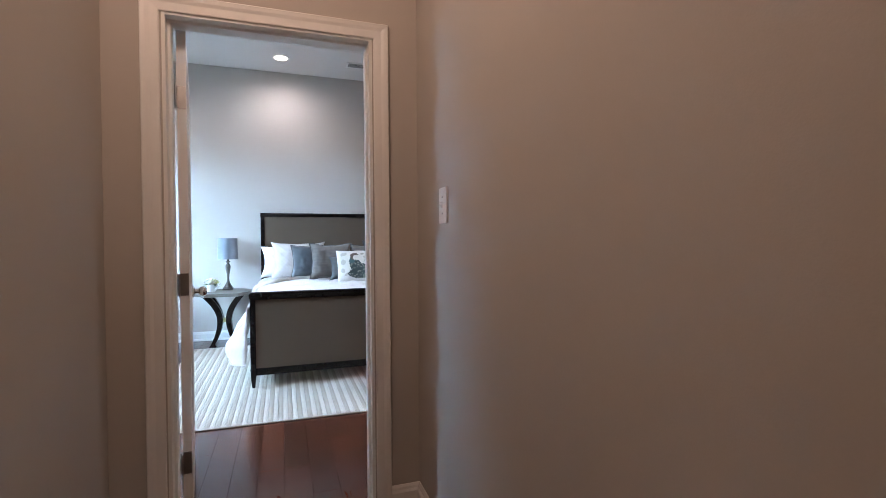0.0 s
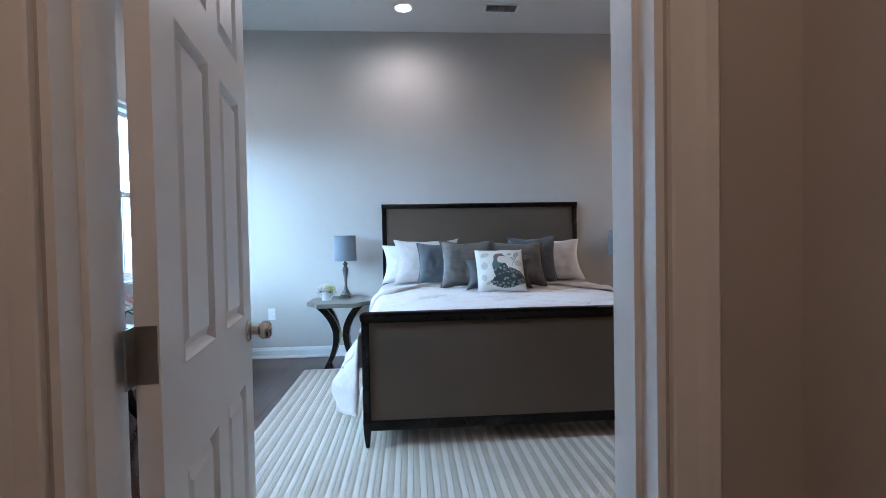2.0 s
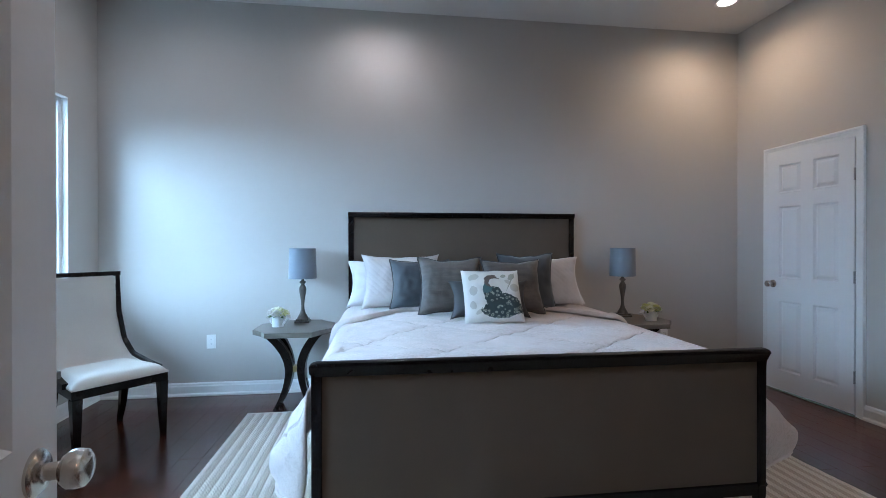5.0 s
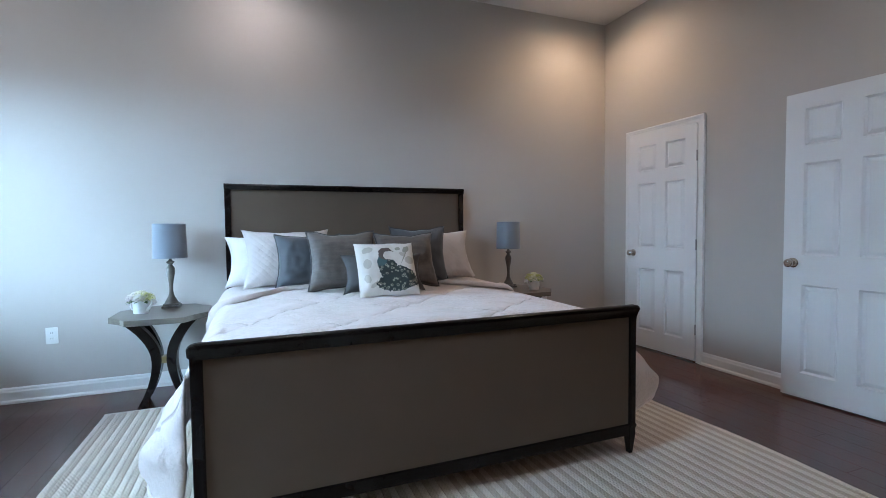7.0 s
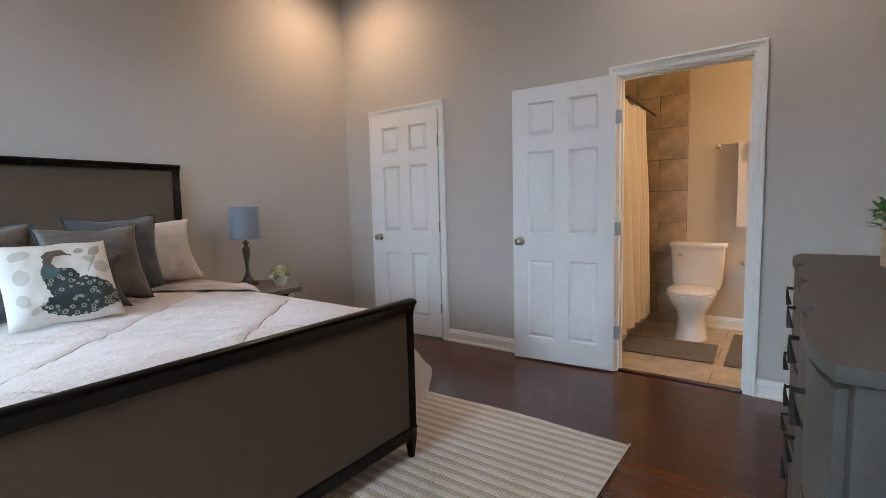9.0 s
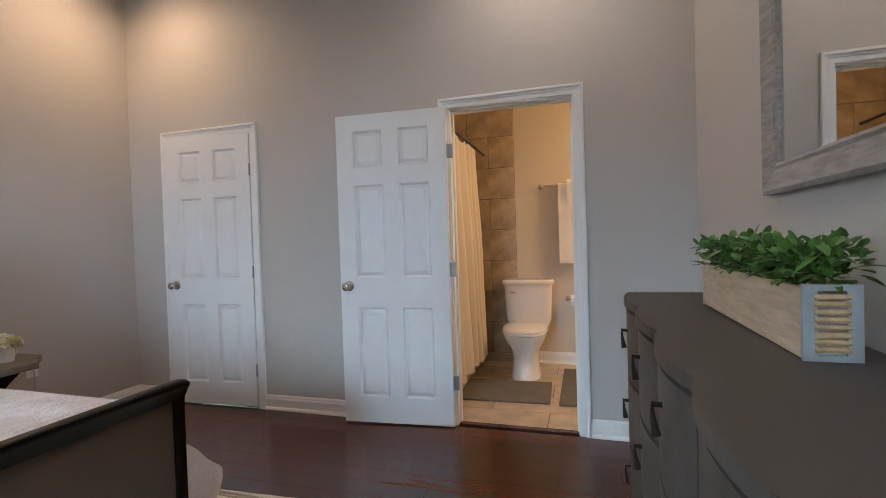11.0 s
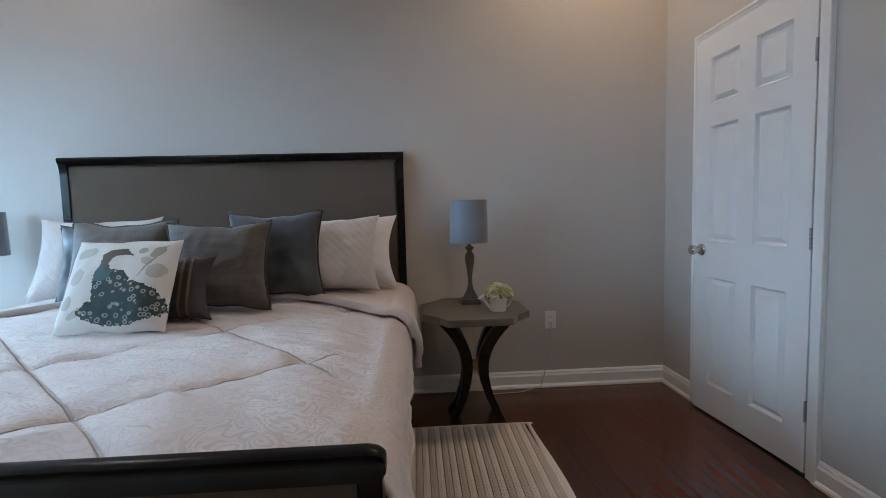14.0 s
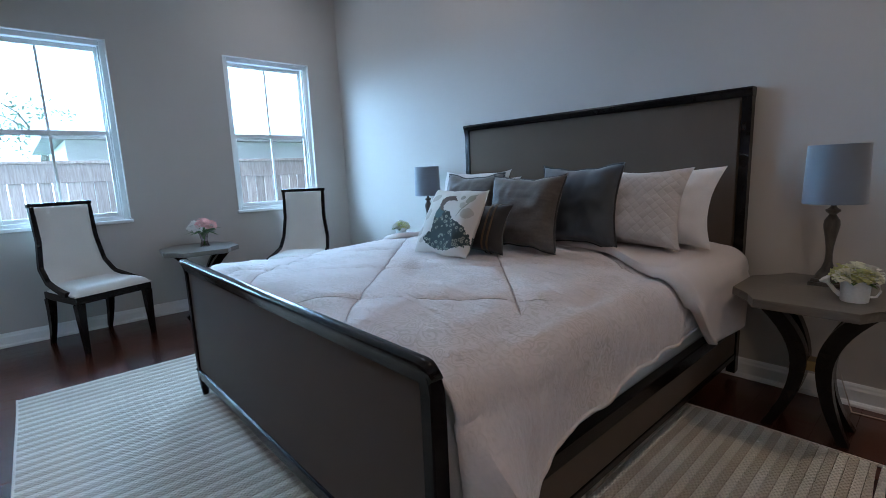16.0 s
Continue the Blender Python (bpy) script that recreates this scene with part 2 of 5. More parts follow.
def part(name, bm, mat, parent=None, label="", smooth=False, at=None):
    """Links a bmesh as one mesh object, under a thing or a part."""
    bmesh.ops.recalc_face_normals(bm, faces=bm.faces)
    me = bpy.data.meshes.new(name)
    bm.to_mesh(me)
    bm.free()
    me.materials.append(mat)
    if smooth:
        for p in me.polygons:
            p.use_smooth = True
        me.set_sharp_from_angle(angle=radians(40))
    ob = new(name, me)
    ob.parent = parent
    if at is not None:
        ob.matrix_basis = at
    if label:
        ob["label"] = label
    return ob


def thing(name, m, label, category, group="", kind=""):
    ob = new(name)
    ob.empty_display_size = 0.1
    ob.matrix_basis = m
    return tagged(ob, label, category, group, kind)


def structure(name, bm, mat, label, smooth=False):
    return tagged(part(name, bm, mat, smooth=smooth), label, "", "", "structure")


# ---- structure ----
N, E_, S, W = 6.466, 3.645, 2.37, -2.06
HALL_Y = 2.24
bm = bmesh.new()
box(bm, -2.2, 5.42, N, N + 0.14, -0.05, CEIL + 0.1)
structure("wall_north", bm, WALL, "greige painted wall behind the bed")

bm = bmesh.new()
for y0, y1, z0, z1 in ((1.4, 3.028, 0, CEIL), (3.028, 3.796, 2.045, CEIL), (3.796, 5.31, 0, CEIL), (5.31, 6.066, 2.045, CEIL), (6.066, N, 0, CEIL)):
    box(bm, E_, E_ + 0.12, y0, y1, z0, z1)
structure("wall_east", bm, WALL, "greige painted wall with closet and bathroom doors")

WINDOWS = ((3.46, 4.345), (5.24, 6.10))
WZ0, WZ1 = 0.88, 2.335
bm = bmesh.new()
for y0, y1, z0, z1 in ((S - 0.13, 3.46, 0, CEIL), (3.46, 4.345, 0, WZ0), (3.46, 4.345, WZ1, CEIL), (4.345, 5.24, 0, CEIL), (5.24, 6.10, 0, WZ0), (5.24, 6.10, WZ1, CEIL), (6.10, N, 0, CEIL)):
    box(bm, W - 0.14, W, y0, y1, z0, z1)
structure("wall_west", bm, WALL, "greige painted wall with two sash windows")

DX0, DX1 = -0.212, 0.566
bm = bmesh.new()
for x0, x1, z0, z1 in ((W - 0.14, DX0, 0, CEIL), (DX0, DX1, 2.045, CEIL), (DX1, E_, 0, CEIL)):
    box(bm, x0, x1, HALL_Y, S, z0, z1)
structure("wall_south", bm, WALL, "greige painted wall with the entrance doorway")

HL, HR, HB = -0.41, 0.768, -1.6
bm = bmesh.new()
box(bm, HL - 0.12, HL, HB, HALL_Y, 0, 2.9)
structure("wall_hall_west", bm, WALL, "greige painted hallway wall")
bm = bmesh.new()
box(bm, HR, HR + 0.12, HB, HALL_Y, 0, 2.9)
structure("wall_hall_east", bm, WALL, "greige painted hallway wall with a light switch")
bm = bmesh.new()
box(bm, HL - 0.12, HR + 0.12, HB - 0.12, HB, 0, 2.9)
structure("wall_hall_south", bm, WALL, "greige painted hallway end wall")
bm = bmesh.new()
box(bm, HL - 0.12, HR + 0.12, HB - 0.12, HALL_Y, 2.9, 3.0)
structure("ceiling_hall", bm, CEILING, "off-white hallway ceiling")
bm = bmesh.new()
box(bm, W - 0.14, E_ + 0.12, HALL_Y, N + 0.14, CEIL, CEIL + 0.1)
structure("ceiling", bm, CEILING, "off-white flat painted ceiling")

# bathroom and closet shell
BX = 5.28
bm = bmesh.new()
box(bm, BX, BX + 0.14, 1.4, N, 0, 2.9)
structure("wall_bath_east", bm, WALLBATH, "beige painted bathroom wall")
bm = bmesh.new()
box(bm, E_ + 0.12, BX, 1.28, 1.4, 0, 2.9)
structure("wall_bath_south", bm, WALLBATH, "beige painted bathroom wall")
bm = bmesh.new()
box(bm, E_ + 0.12, BX, 4.72, 4.84, 0, 2.9)
structure("wall_bath_north", bm, WALLBATH, "beige painted wall behind the shower")
bm = bmesh.new()
box(bm, E_ + 0.12, BX + 0.14, 1.28, N, 2.75, 2.85)
structure("ceiling_bath", bm, CEILING, "off-white bathroom ceiling")
bm = bmesh.new()
box(bm, E_ + 0.126, BX, 4.84, N, -0.05, 0.0)
structure("floor_closet", bm, PLANK, "dark wood closet floor")


# baseboards: tall flat board, ogee top and shoe moulding
def baseboard(name, p, q, inward, h=0.108):
    """A skirting board from p to q; inward is the unit way into the room."""
    prof = ((0, 0), (0.026, 0), (0.026, 0.012), (0.020, 0.022), (0.015, 0.024), (0.015, h - 0.03), (0.010, h - 0.02), (0.009, h - 0.01), (0.004, h), (0, h))
    bm = bmesh.new()
    rings(bm, [[(e[0] + inward[0] * d, e[1] + inward[1] * d, z) for d, z in prof] for e in (p, q)])
    structure(name, bm, TRIM, "white moulded baseboard with shoe moulding")


baseboard("baseboard_north", (W, N), (E_, N), (0, -1))
baseboard("baseboard_west", (W, S), (W, N), (1, 0))
baseboard("baseboard_east", (E_, 6.126), (E_, N), (-1, 0))
baseboard("baseboard_east", (E_, 3.858), (E_, 5.248), (-1, 0))
baseboard("baseboard_east", (E_, S), (E_, 2.966), (-1, 0))
baseboard("baseboard_south", (0.634, S), (E_, S), (0, 1))
baseboard("baseboard_south", (W, S), (-0.279, S), (0, 1))
baseboard("baseboard_hall", (HR, HB), (HR, HALL_Y), (-1, 0))
baseboard("baseboard_hall", (HL, HB), (HL, HALL_Y), (1, 0))
baseboard("baseboard_hall", (0.638, HALL_Y), (HR, HALL_Y), (0, -1))
baseboard("baseboard_hall", (HL, HALL_Y), (-0.284, HALL_Y), (0, -1))


def casing(name, axis, face, way, a0, a1, top, width=0.062, plain=False):
    """Moulded casing round an opening a0..a1 on a wall face; way is +1 or -1 out of the wall."""
    prof = ((0.0, 0.0), (0.0, 0.011), (0.05, 0.013), (0.44, 0.014), (0.50, 0.018), (0.70, 0.0185), (0.76, 0.0235), (0.96, 0.024), (1.0, 0.021), (1.0, 0.0))
    if plain:
        prof = ((0.0, 0.0), (0.0, 0.010), (0.06, 0.012), (0.50, 0.014), (0.70, 0.018), (0.94, 0.020), (1.0, 0.017), (1.0, 0.0))
    bm = bmesh.new()
    loops = []
    for corner in range(4):
        loop = []
        for u, d in prof:
            o = u * width
            a = (a0 - o, a0 - o, a1 + o, a1 + o)[corner]
            z = (0.0, top + o, top + o, 0.0)[corner]
            loop.append((face + way * d, a, z) if axis == "x" else (a, face + way * d, z))
        loops.append(loop)
    rings(bm, loops)
    return structure(name, bm, TRIM, "white moulded door casing")


casing("trim_closet_door", "x", E_, -1, 5.31, 6.066, 2.04)
casing("trim_bath_door", "x", E_, -1, 3.028, 3.796, 2.04)
casing("trim_bath_door", "x", E_ + 0.12, 1, 3.028, 3.796, 2.04)
casing("trim_entrance_hall", "y", HALL_Y, -1, DX0 - 0.01, DX1 + 0.01, 2.04, 0.062, True)
casing("trim_entrance_room", "y", S, 1, DX0 - 0.005, DX1 + 0.005, 2.04)


def jamb(name, axis, f0, f1, a0, a1, top, stop):
    """Lining of an opening with its stop."""
    bm = bmesh.new()
    t = 0.012
    def bx(u0, u1, d0, d1, z0, z1):
        box(bm, d0, d1, u0, u1, z0, z1) if axis == "x" else box(bm, u0, u1, d0, d1, z0, z1)
    bx(a0, a0 + t, f0, f1, 0, top)
    bx(a1 - t, a1, f0, f1, 0, top)
    bx(a0 + t, a1 - t, f0, f1, top - t, top)
    s0, s1 = stop
    bx(a0 + t, a0 + t + 0.01, s0, s1, 0, top - t)
    bx(a1 - t - 0.01, a1 - t, s0, s1, 0, top - t)
    bx(a0 + t + 0.01, a1 - t - 0.01, s0, s1, top - t - 0.01, top - t)
    structure(name, bm, TRIM, "white painted door jamb with stop")


jamb("trim_jamb_entrance", "y", HALL_Y - 0.002, S + 0.002, DX0 - 0.004, DX1 + 0.004, 2.043, (2.28, 2.325))
jamb("trim_jamb_bath", "x", E_ - 0.002, E_ + 0.122, 3.024, 3.80, 2.043, (E_ + 0.045, E_ + 0.08))
jamb("trim_jamb_closet", "x", E_ - 0.002, E_ + 0.122, 5.306, 6.07, 2.043, (E_ + 0.05, E_ + 0.085))


# ---- doors ----
def six_panel_door(name, m, width, label, hinge_side=1):
    """A moulded six-panel door; local x runs from hinge to latch, y through it, z up."""
    h, t = 2.028, 0.035
    ob = thing(name, m, label, "door", "six-panel doors", "structure")
    bm = bmesh.new()
    st, mid = 0.112, 0.10
    pw = (width - 2 * st - mid) / 2
    cols = ((st, st + pw), (st + pw + mid, width - st))
    bands = ((0.165, 0.765), (0.955, 1.57), (1.68, 1.925))
    skin = 0.0155
    box(bm, 0, width, -t / 2 + skin, t / 2 - skin, 0, h)
    for s in (-1, 1):
        y0, y1 = sorted((s * (t / 2 - skin), s * t / 2))
        for x0, x1 in ((0, st), (st + pw, st + pw + mid), (width - st, width)):
            box(bm, x0, x1, y0, y1, 0, h)
        for z0, z1 in ((0, 0.165), (0.765, 0.955), (1.57, 1.68), (1.925, h)):
            for x0, x1 in cols:
                box(bm, x0, x1, y0, y1, z0, z1)
    part("slab", bm, DOORWHITE, ob)
    for s in (-1, 1):
        for x0, x1 in cols:
            for z0, z1 in bands:
                bm = bmesh.new()
                yb, ym, yt = s * (t / 2), s * (t / 2 - skin + 0.001), s * (t / 2 - 0.002)
                def loop(o, y):
                    return [(x0 + o, y, z0 + o), (x1 - o, y, z0 + o), (x1 - o, y, z1 - o), (x0 + o, y, z1 - o)]
                rings(bm, [loop(0.0, yb), loop(0.003, s * (t / 2 + 0.0015)), loop(0.007, s * (t / 2 - 0.003)), loop(0.015, ym), loop(0.019, ym), loop(0.040, yt), loop(0.046, yt)], caps=False)
                f = loop(0.046, yt)
                bm.faces.new([bm.verts.new(p) for p in f])
                part("panel", bm, DOORWHITE, ob)
    for s in (-1, 1):
        bm = bmesh.new()
        prof = ((0.033, 0), (0.033, 0.004), (0.028, 0.009), (0.013, 0.012), (0.012, 0.03), (0.020, 0.034), (0.0265, 0.042), (0.028, 0.052), (0.026, 0.062), (0.018, 0.068), (0.006, 0.069))
        lathe(bm, prof, n=24)
        k = part("knob", bm, CHROME, ob, "satin nickel round door knob", True, pose(width - 0.06, s * t / 2, 0.905, -90 * s))
    bm = bmesh.new()
    box(bm, width - 0.001, width + 0.002, -0.012, 0.012, 0.875, 0.935)
    part("latch_plate", bm, STEEL, ob)
    for z in (0.27, 1.0, 1.755):
        bm = bmesh.new()
        box(bm, -0.0025, 0.001, -t / 2 + 0.003, t / 2 - 0.002, z - 0.045, z + 0.045)
        y = hinge_side * (t / 2 + 0.004)
        for k in range(5):
            lathe(bm, ((0.0055, z - 0.045 + 0.018 * k + 0.0006), (0.0055, z - 0.045 + 0.018 * (k + 1) - 0.0006)), -0.002, y, 10)
        yj = hinge_side * (t / 2 + 0.0005)
        box(bm, -0.034, -0.0025, yj - 0.0015, yj + 0.0015, z - 0.045, z + 0.045)
        part("hinge", bm, STEEL, ob, "dull steel butt hinge")
    return ob


six_panel_door("door_entrance", pose(-0.1775, 2.380, 0.010, 0, 0, 98.6), 0.755, "white six-panel entrance door standing open", 1)
six_panel_door("door_bath", pose(E_ - 0.045, 3.80, 0.012, 0, 0, 94.0), 0.745, "white six-panel bathroom door swung back against the wall", -1)
six_panel_door("door_closet", pose(E_ + 0.012, 5.326, 0.012, 0, 0, 93.2), 0.735, "white six-panel closet door slightly ajar", 1)


# ---- windows ----
def sash_window(name, y0, y1):
    """A double-hung window with one upright bar in each sash, set in a plain return."""
    ob = thing(name, pose(W, 0, 0), "white double-hung window with two-pane sashes", "window", "sash windows", "structure")
    yc, zm = (y0 + y1) / 2, 1.60
    bm = bmesh.new()
    for a, b, c, d in ((y0, y0 + 0.045, WZ0, WZ1), (y1 - 0.045, y1, WZ0, WZ1), (y0 + 0.045, y1 - 0.045, WZ1 - 0.045, WZ1), (y0 + 0.045, y1 - 0.045, WZ0, WZ0 + 0.035)):
        box(bm, -0.135, -0.035, a, b, c, d, 0.004)
    for a, b in ((y0 + 0.045, y0 + 0.057), (y1 - 0.057, y1 - 0.045)):
        box(bm, -0.075, -0.05, a, b, WZ0 + 0.035, WZ1 - 0.045)
    part("window_frame", bm, TRIM, ob)
    bm = bmesh.new()
    box(bm, -0.034, 0.022, y0 - 0.012, y1 + 0.012, WZ0 - 0.022, WZ0 + 0.004, 0.004)
    part("window_sill", bm, TRIM, ob)
    bm = bmesh.new()
    for a, b, c, d in ((y0 - 0.0, y0 + 0.006, WZ0, WZ1), (y1 - 0.006, y1, WZ0, WZ1), (y0, y1, WZ1 - 0.006, WZ1)):
        box(bm, -0.035, 0.004, a, b, c, d)
    part("return", bm, TRIM, ob)
    for nm, x, z0, z1 in (("upper_sash", -0.115, zm - 0.02, WZ1 - 0.045), ("lower_sash", -0.085, WZ0 + 0.035, zm + 0.02)):
        bm = bmesh.new()
        a, b = y0 + 0.045, y1 - 0.045
        s = 0.034
        for p, q, c, d in ((a, a + s, z0, z1), (b - s, b, z0, z1), (a + s, b - s, z0, z0 + s), (a + s, b - s, z1 - s, z1)):
            box(bm, x - 0.014, x + 0.014, p, q, c, d, 0.003)
        box(bm, x - 0.009, x + 0.009, yc - 0.009, yc + 0.009, z0 + s, z1 - s)
        sash = part(nm, bm, TRIM, ob)
        for p, q in ((a + s, yc - 0.009), (yc + 0.009, b - s)):
            bm = bmesh.new()
            box(bm, x - 0.002, x + 0.002, p, q, z0 + s, z1 - s)
            g = part("pane", bm, GLASS, sash)
            g.visible_shadow = False
    return ob


sash_window("window_1", *WINDOWS[0])
sash_window("window_2", *WINDOWS[1])

# ---- fabrics with a pattern ----
def math_node(n, l, op, a, b=None):
    q = n.new("ShaderNodeMath")
    q.operation = op
    for i, v in enumerate((a, b)):
        if v is None:
            continue
        if isinstance(v, (int, float)):
            q.inputs[i].default_value = v
        else:
            l.new(v, q.inputs[i])
    return q.outputs[0]


def quilted(name, colour, cell):
    """Cotton with stitched diamonds."""
    m = material(name, colour, 0.8, vary=0.02, scale=8, fine=200, bump=0.1)
    n, l, b = nodes_of(m)
    tc, sep = n.new("ShaderNodeTexCoord"), n.new("ShaderNodeSeparateXYZ")
    l.new(tc.outputs["Object"], sep.inputs[0])
    waves = []
    for op in ("ADD", "SUBTRACT"):
        e = math_node(n, l, op, sep.outputs["X"], sep.outputs["Z"])
        waves.append(math_node(n, l, "ABSOLUTE", math_node(n, l, "SINE", math_node(n, l, "MULTIPLY", e, math.pi / cell))))
    h = math_node(n, l, "POWER", math_node(n, l, "MULTIPLY", waves[0], waves[1]), 0.4)
    bp = n.new("ShaderNodeBump")
    bp.inputs["Strength"].default_value, bp.inputs["Distance"].default_value = 0.45, 0.005
    l.new(h, bp.inputs["Height"])
    l.new(bp.outputs[0], b.inputs["Normal"])
    return m


def bird_print():
    """Cream linen with a teal teardrop of ringed spots, a curved stem and grey-green leaf sprays."""
    m = bpy.data.materials.new("cream_printed_linen")
    m.use_nodes = True
    n, l, b = nodes_of(m)
    b.inputs["Roughness"].default_value = 0.8
    tc, sep = n.new("ShaderNodeTexCoord"), n.new("ShaderNodeSeparateXYZ")
    l.new(tc.outputs["Object"], sep.inputs[0])
    X, Z = sep.outputs["X"], sep.outputs["Z"]
    wob = n.new("ShaderNodeTexNoise")
    wob.inputs["Scale"].default_value = 60
    l.new(tc.outputs["Object"], wob.inputs["Vector"])
    jig = math_node(n, l, "MULTIPLY", math_node(n, l, "SUBTRACT", wob.outputs["Fac"], 0.5), 1.0)

    def ellipse(cx, cz, rx, rz, turn=0.0):
        c, s = math.cos(turn), math.sin(turn)
        dx, dz = math_node(n, l, "SUBTRACT", X, cx), math_node(n, l, "SUBTRACT", Z, cz)
        u = math_node(n, l, "ADD", math_node(n, l, "MULTIPLY", dx, c / rx), math_node(n, l, "MULTIPLY", dz, s / rx))
        v = math_node(n, l, "SUBTRACT", math_node(n, l, "MULTIPLY", dz, c / rz), math_node(n, l, "MULTIPLY", dx, s / rz))
        r = math_node(n, l, "ADD", math_node(n, l, "MULTIPLY", u, u), math_node(n, l, "MULTIPLY", v, v))
        return math_node(n, l, "LESS_THAN", math_node(n, l, "ADD", r, jig), 1.0)

    def layer(under, mask, colour):
        mix = n.new("ShaderNodeMix")
        mix.data_type = "RGBA"
        l.new(mask, mix.inputs["Factor"])
        if isinstance(under, tuple):
            mix.inputs["A"].default_value = under
        else:
            l.new(under, mix.inputs["A"])
        if isinstance(colour, tuple):
            mix.inputs["B"].default_value = colour
        else:
            l.new(colour, mix.inputs["B"])
        return mix.outputs["Result"]

    grey, green = (0.50, 0.47, 0.41, 1), (0.36, 0.36, 0.30, 1)
    col = (0.70, 0.67, 0.62, 1)
    for cx, cz, rx, rz, a, k in ((-0.12, 0.30, 0.035, 0.022, 0.4, grey), (-0.13, 0.20, 0.024, 0.034, 0, grey), (0.13, 0.30, 0.03, 0.018, 0.8, green), (0.10, 0.26, 0.022, 0.016, -0.5, grey),
                             (0.14, 0.22, 0.032, 0.028, 0.3, grey), (0.15, 0.07, 0.026, 0.02, 0.6, grey), (-0.14, 0.10, 0.02, 0.03, 0.2, grey), (0.075, 0.305, 0.018, 0.012, 0, green), (0.12, 0.265, 0.004, 0.075, -0.5, green), (-0.1, 0.06, 0.03, 0.012, 0.5, grey)):
        col = layer(col, ellipse(cx, cz, rx, rz, a), k)
    vor = n.new("ShaderNodeTexVoronoi")
    vor.inputs["Scale"].default_value = 44
    l.new(tc.outputs["Object"], vor.inputs["Vector"])
    ramp = n.new("ShaderNodeValToRGB")
    e = ramp.color_ramp.elements
    e[0].position, e[0].color = 0.0, (0.035, 0.055, 0.058, 1)
    e[1].position, e[1].color = 0.62, (0.026, 0.045, 0.047, 1)
    for p, k in ((0.20, (0.045, 0.07, 0.07, 1)), (0.26, (0.36, 0.36, 0.29, 1)), (0.35, (0.30, 0.31, 0.25, 1)), (0.42, (0.035, 0.055, 0.055, 1))):
        q = ramp.color_ramp.elements.new(p)
        q.color = k
    l.new(vor.outputs["Distance"], ramp.inputs["Fac"])
    teal = (0.06, 0.12, 0.13, 1)
    col = layer(col, ellipse(0.065, 0.11, 0.125, 0.070, -0.30), ramp.outputs["Color"])
    col = layer(col, ellipse(0.045, 0.075, 0.13, 0.055, 0.05), ramp.outputs["Color"])
    col = layer(col, ellipse(-0.005, 0.165, 0.062, 0.080, 0.45), ramp.outputs["Color"])
    col = layer(col, ellipse(-0.035, 0.225, 0.030, 0.050, -0.5), teal)
    col = layer(col, ellipse(-0.006, 0.268, 0.052, 0.046, 0.1), (0.12, 0.095, 0.08, 1))
    col = layer(col, ellipse(0.016, 0.254, 0.042, 0.034, 0.1), (0.70, 0.67, 0.62, 1))
    l.new(col, b.inputs["Base Color"])
    fine = n.new("ShaderNodeTexNoise")
    fine.inputs["Scale"].default_value = 500
    l.new(tc.outputs["Object"], fine.inputs["Vector"])
    bp = n.new("ShaderNodeBump")
    bp.inputs["Strength"].default_value, bp.inputs["Distance"].default_value = 0.4, 0.001
    l.new(fine.outputs["Fac"], bp.inputs["Height"])
    l.new(bp.outputs[0], b.inputs["Normal"])
    return m


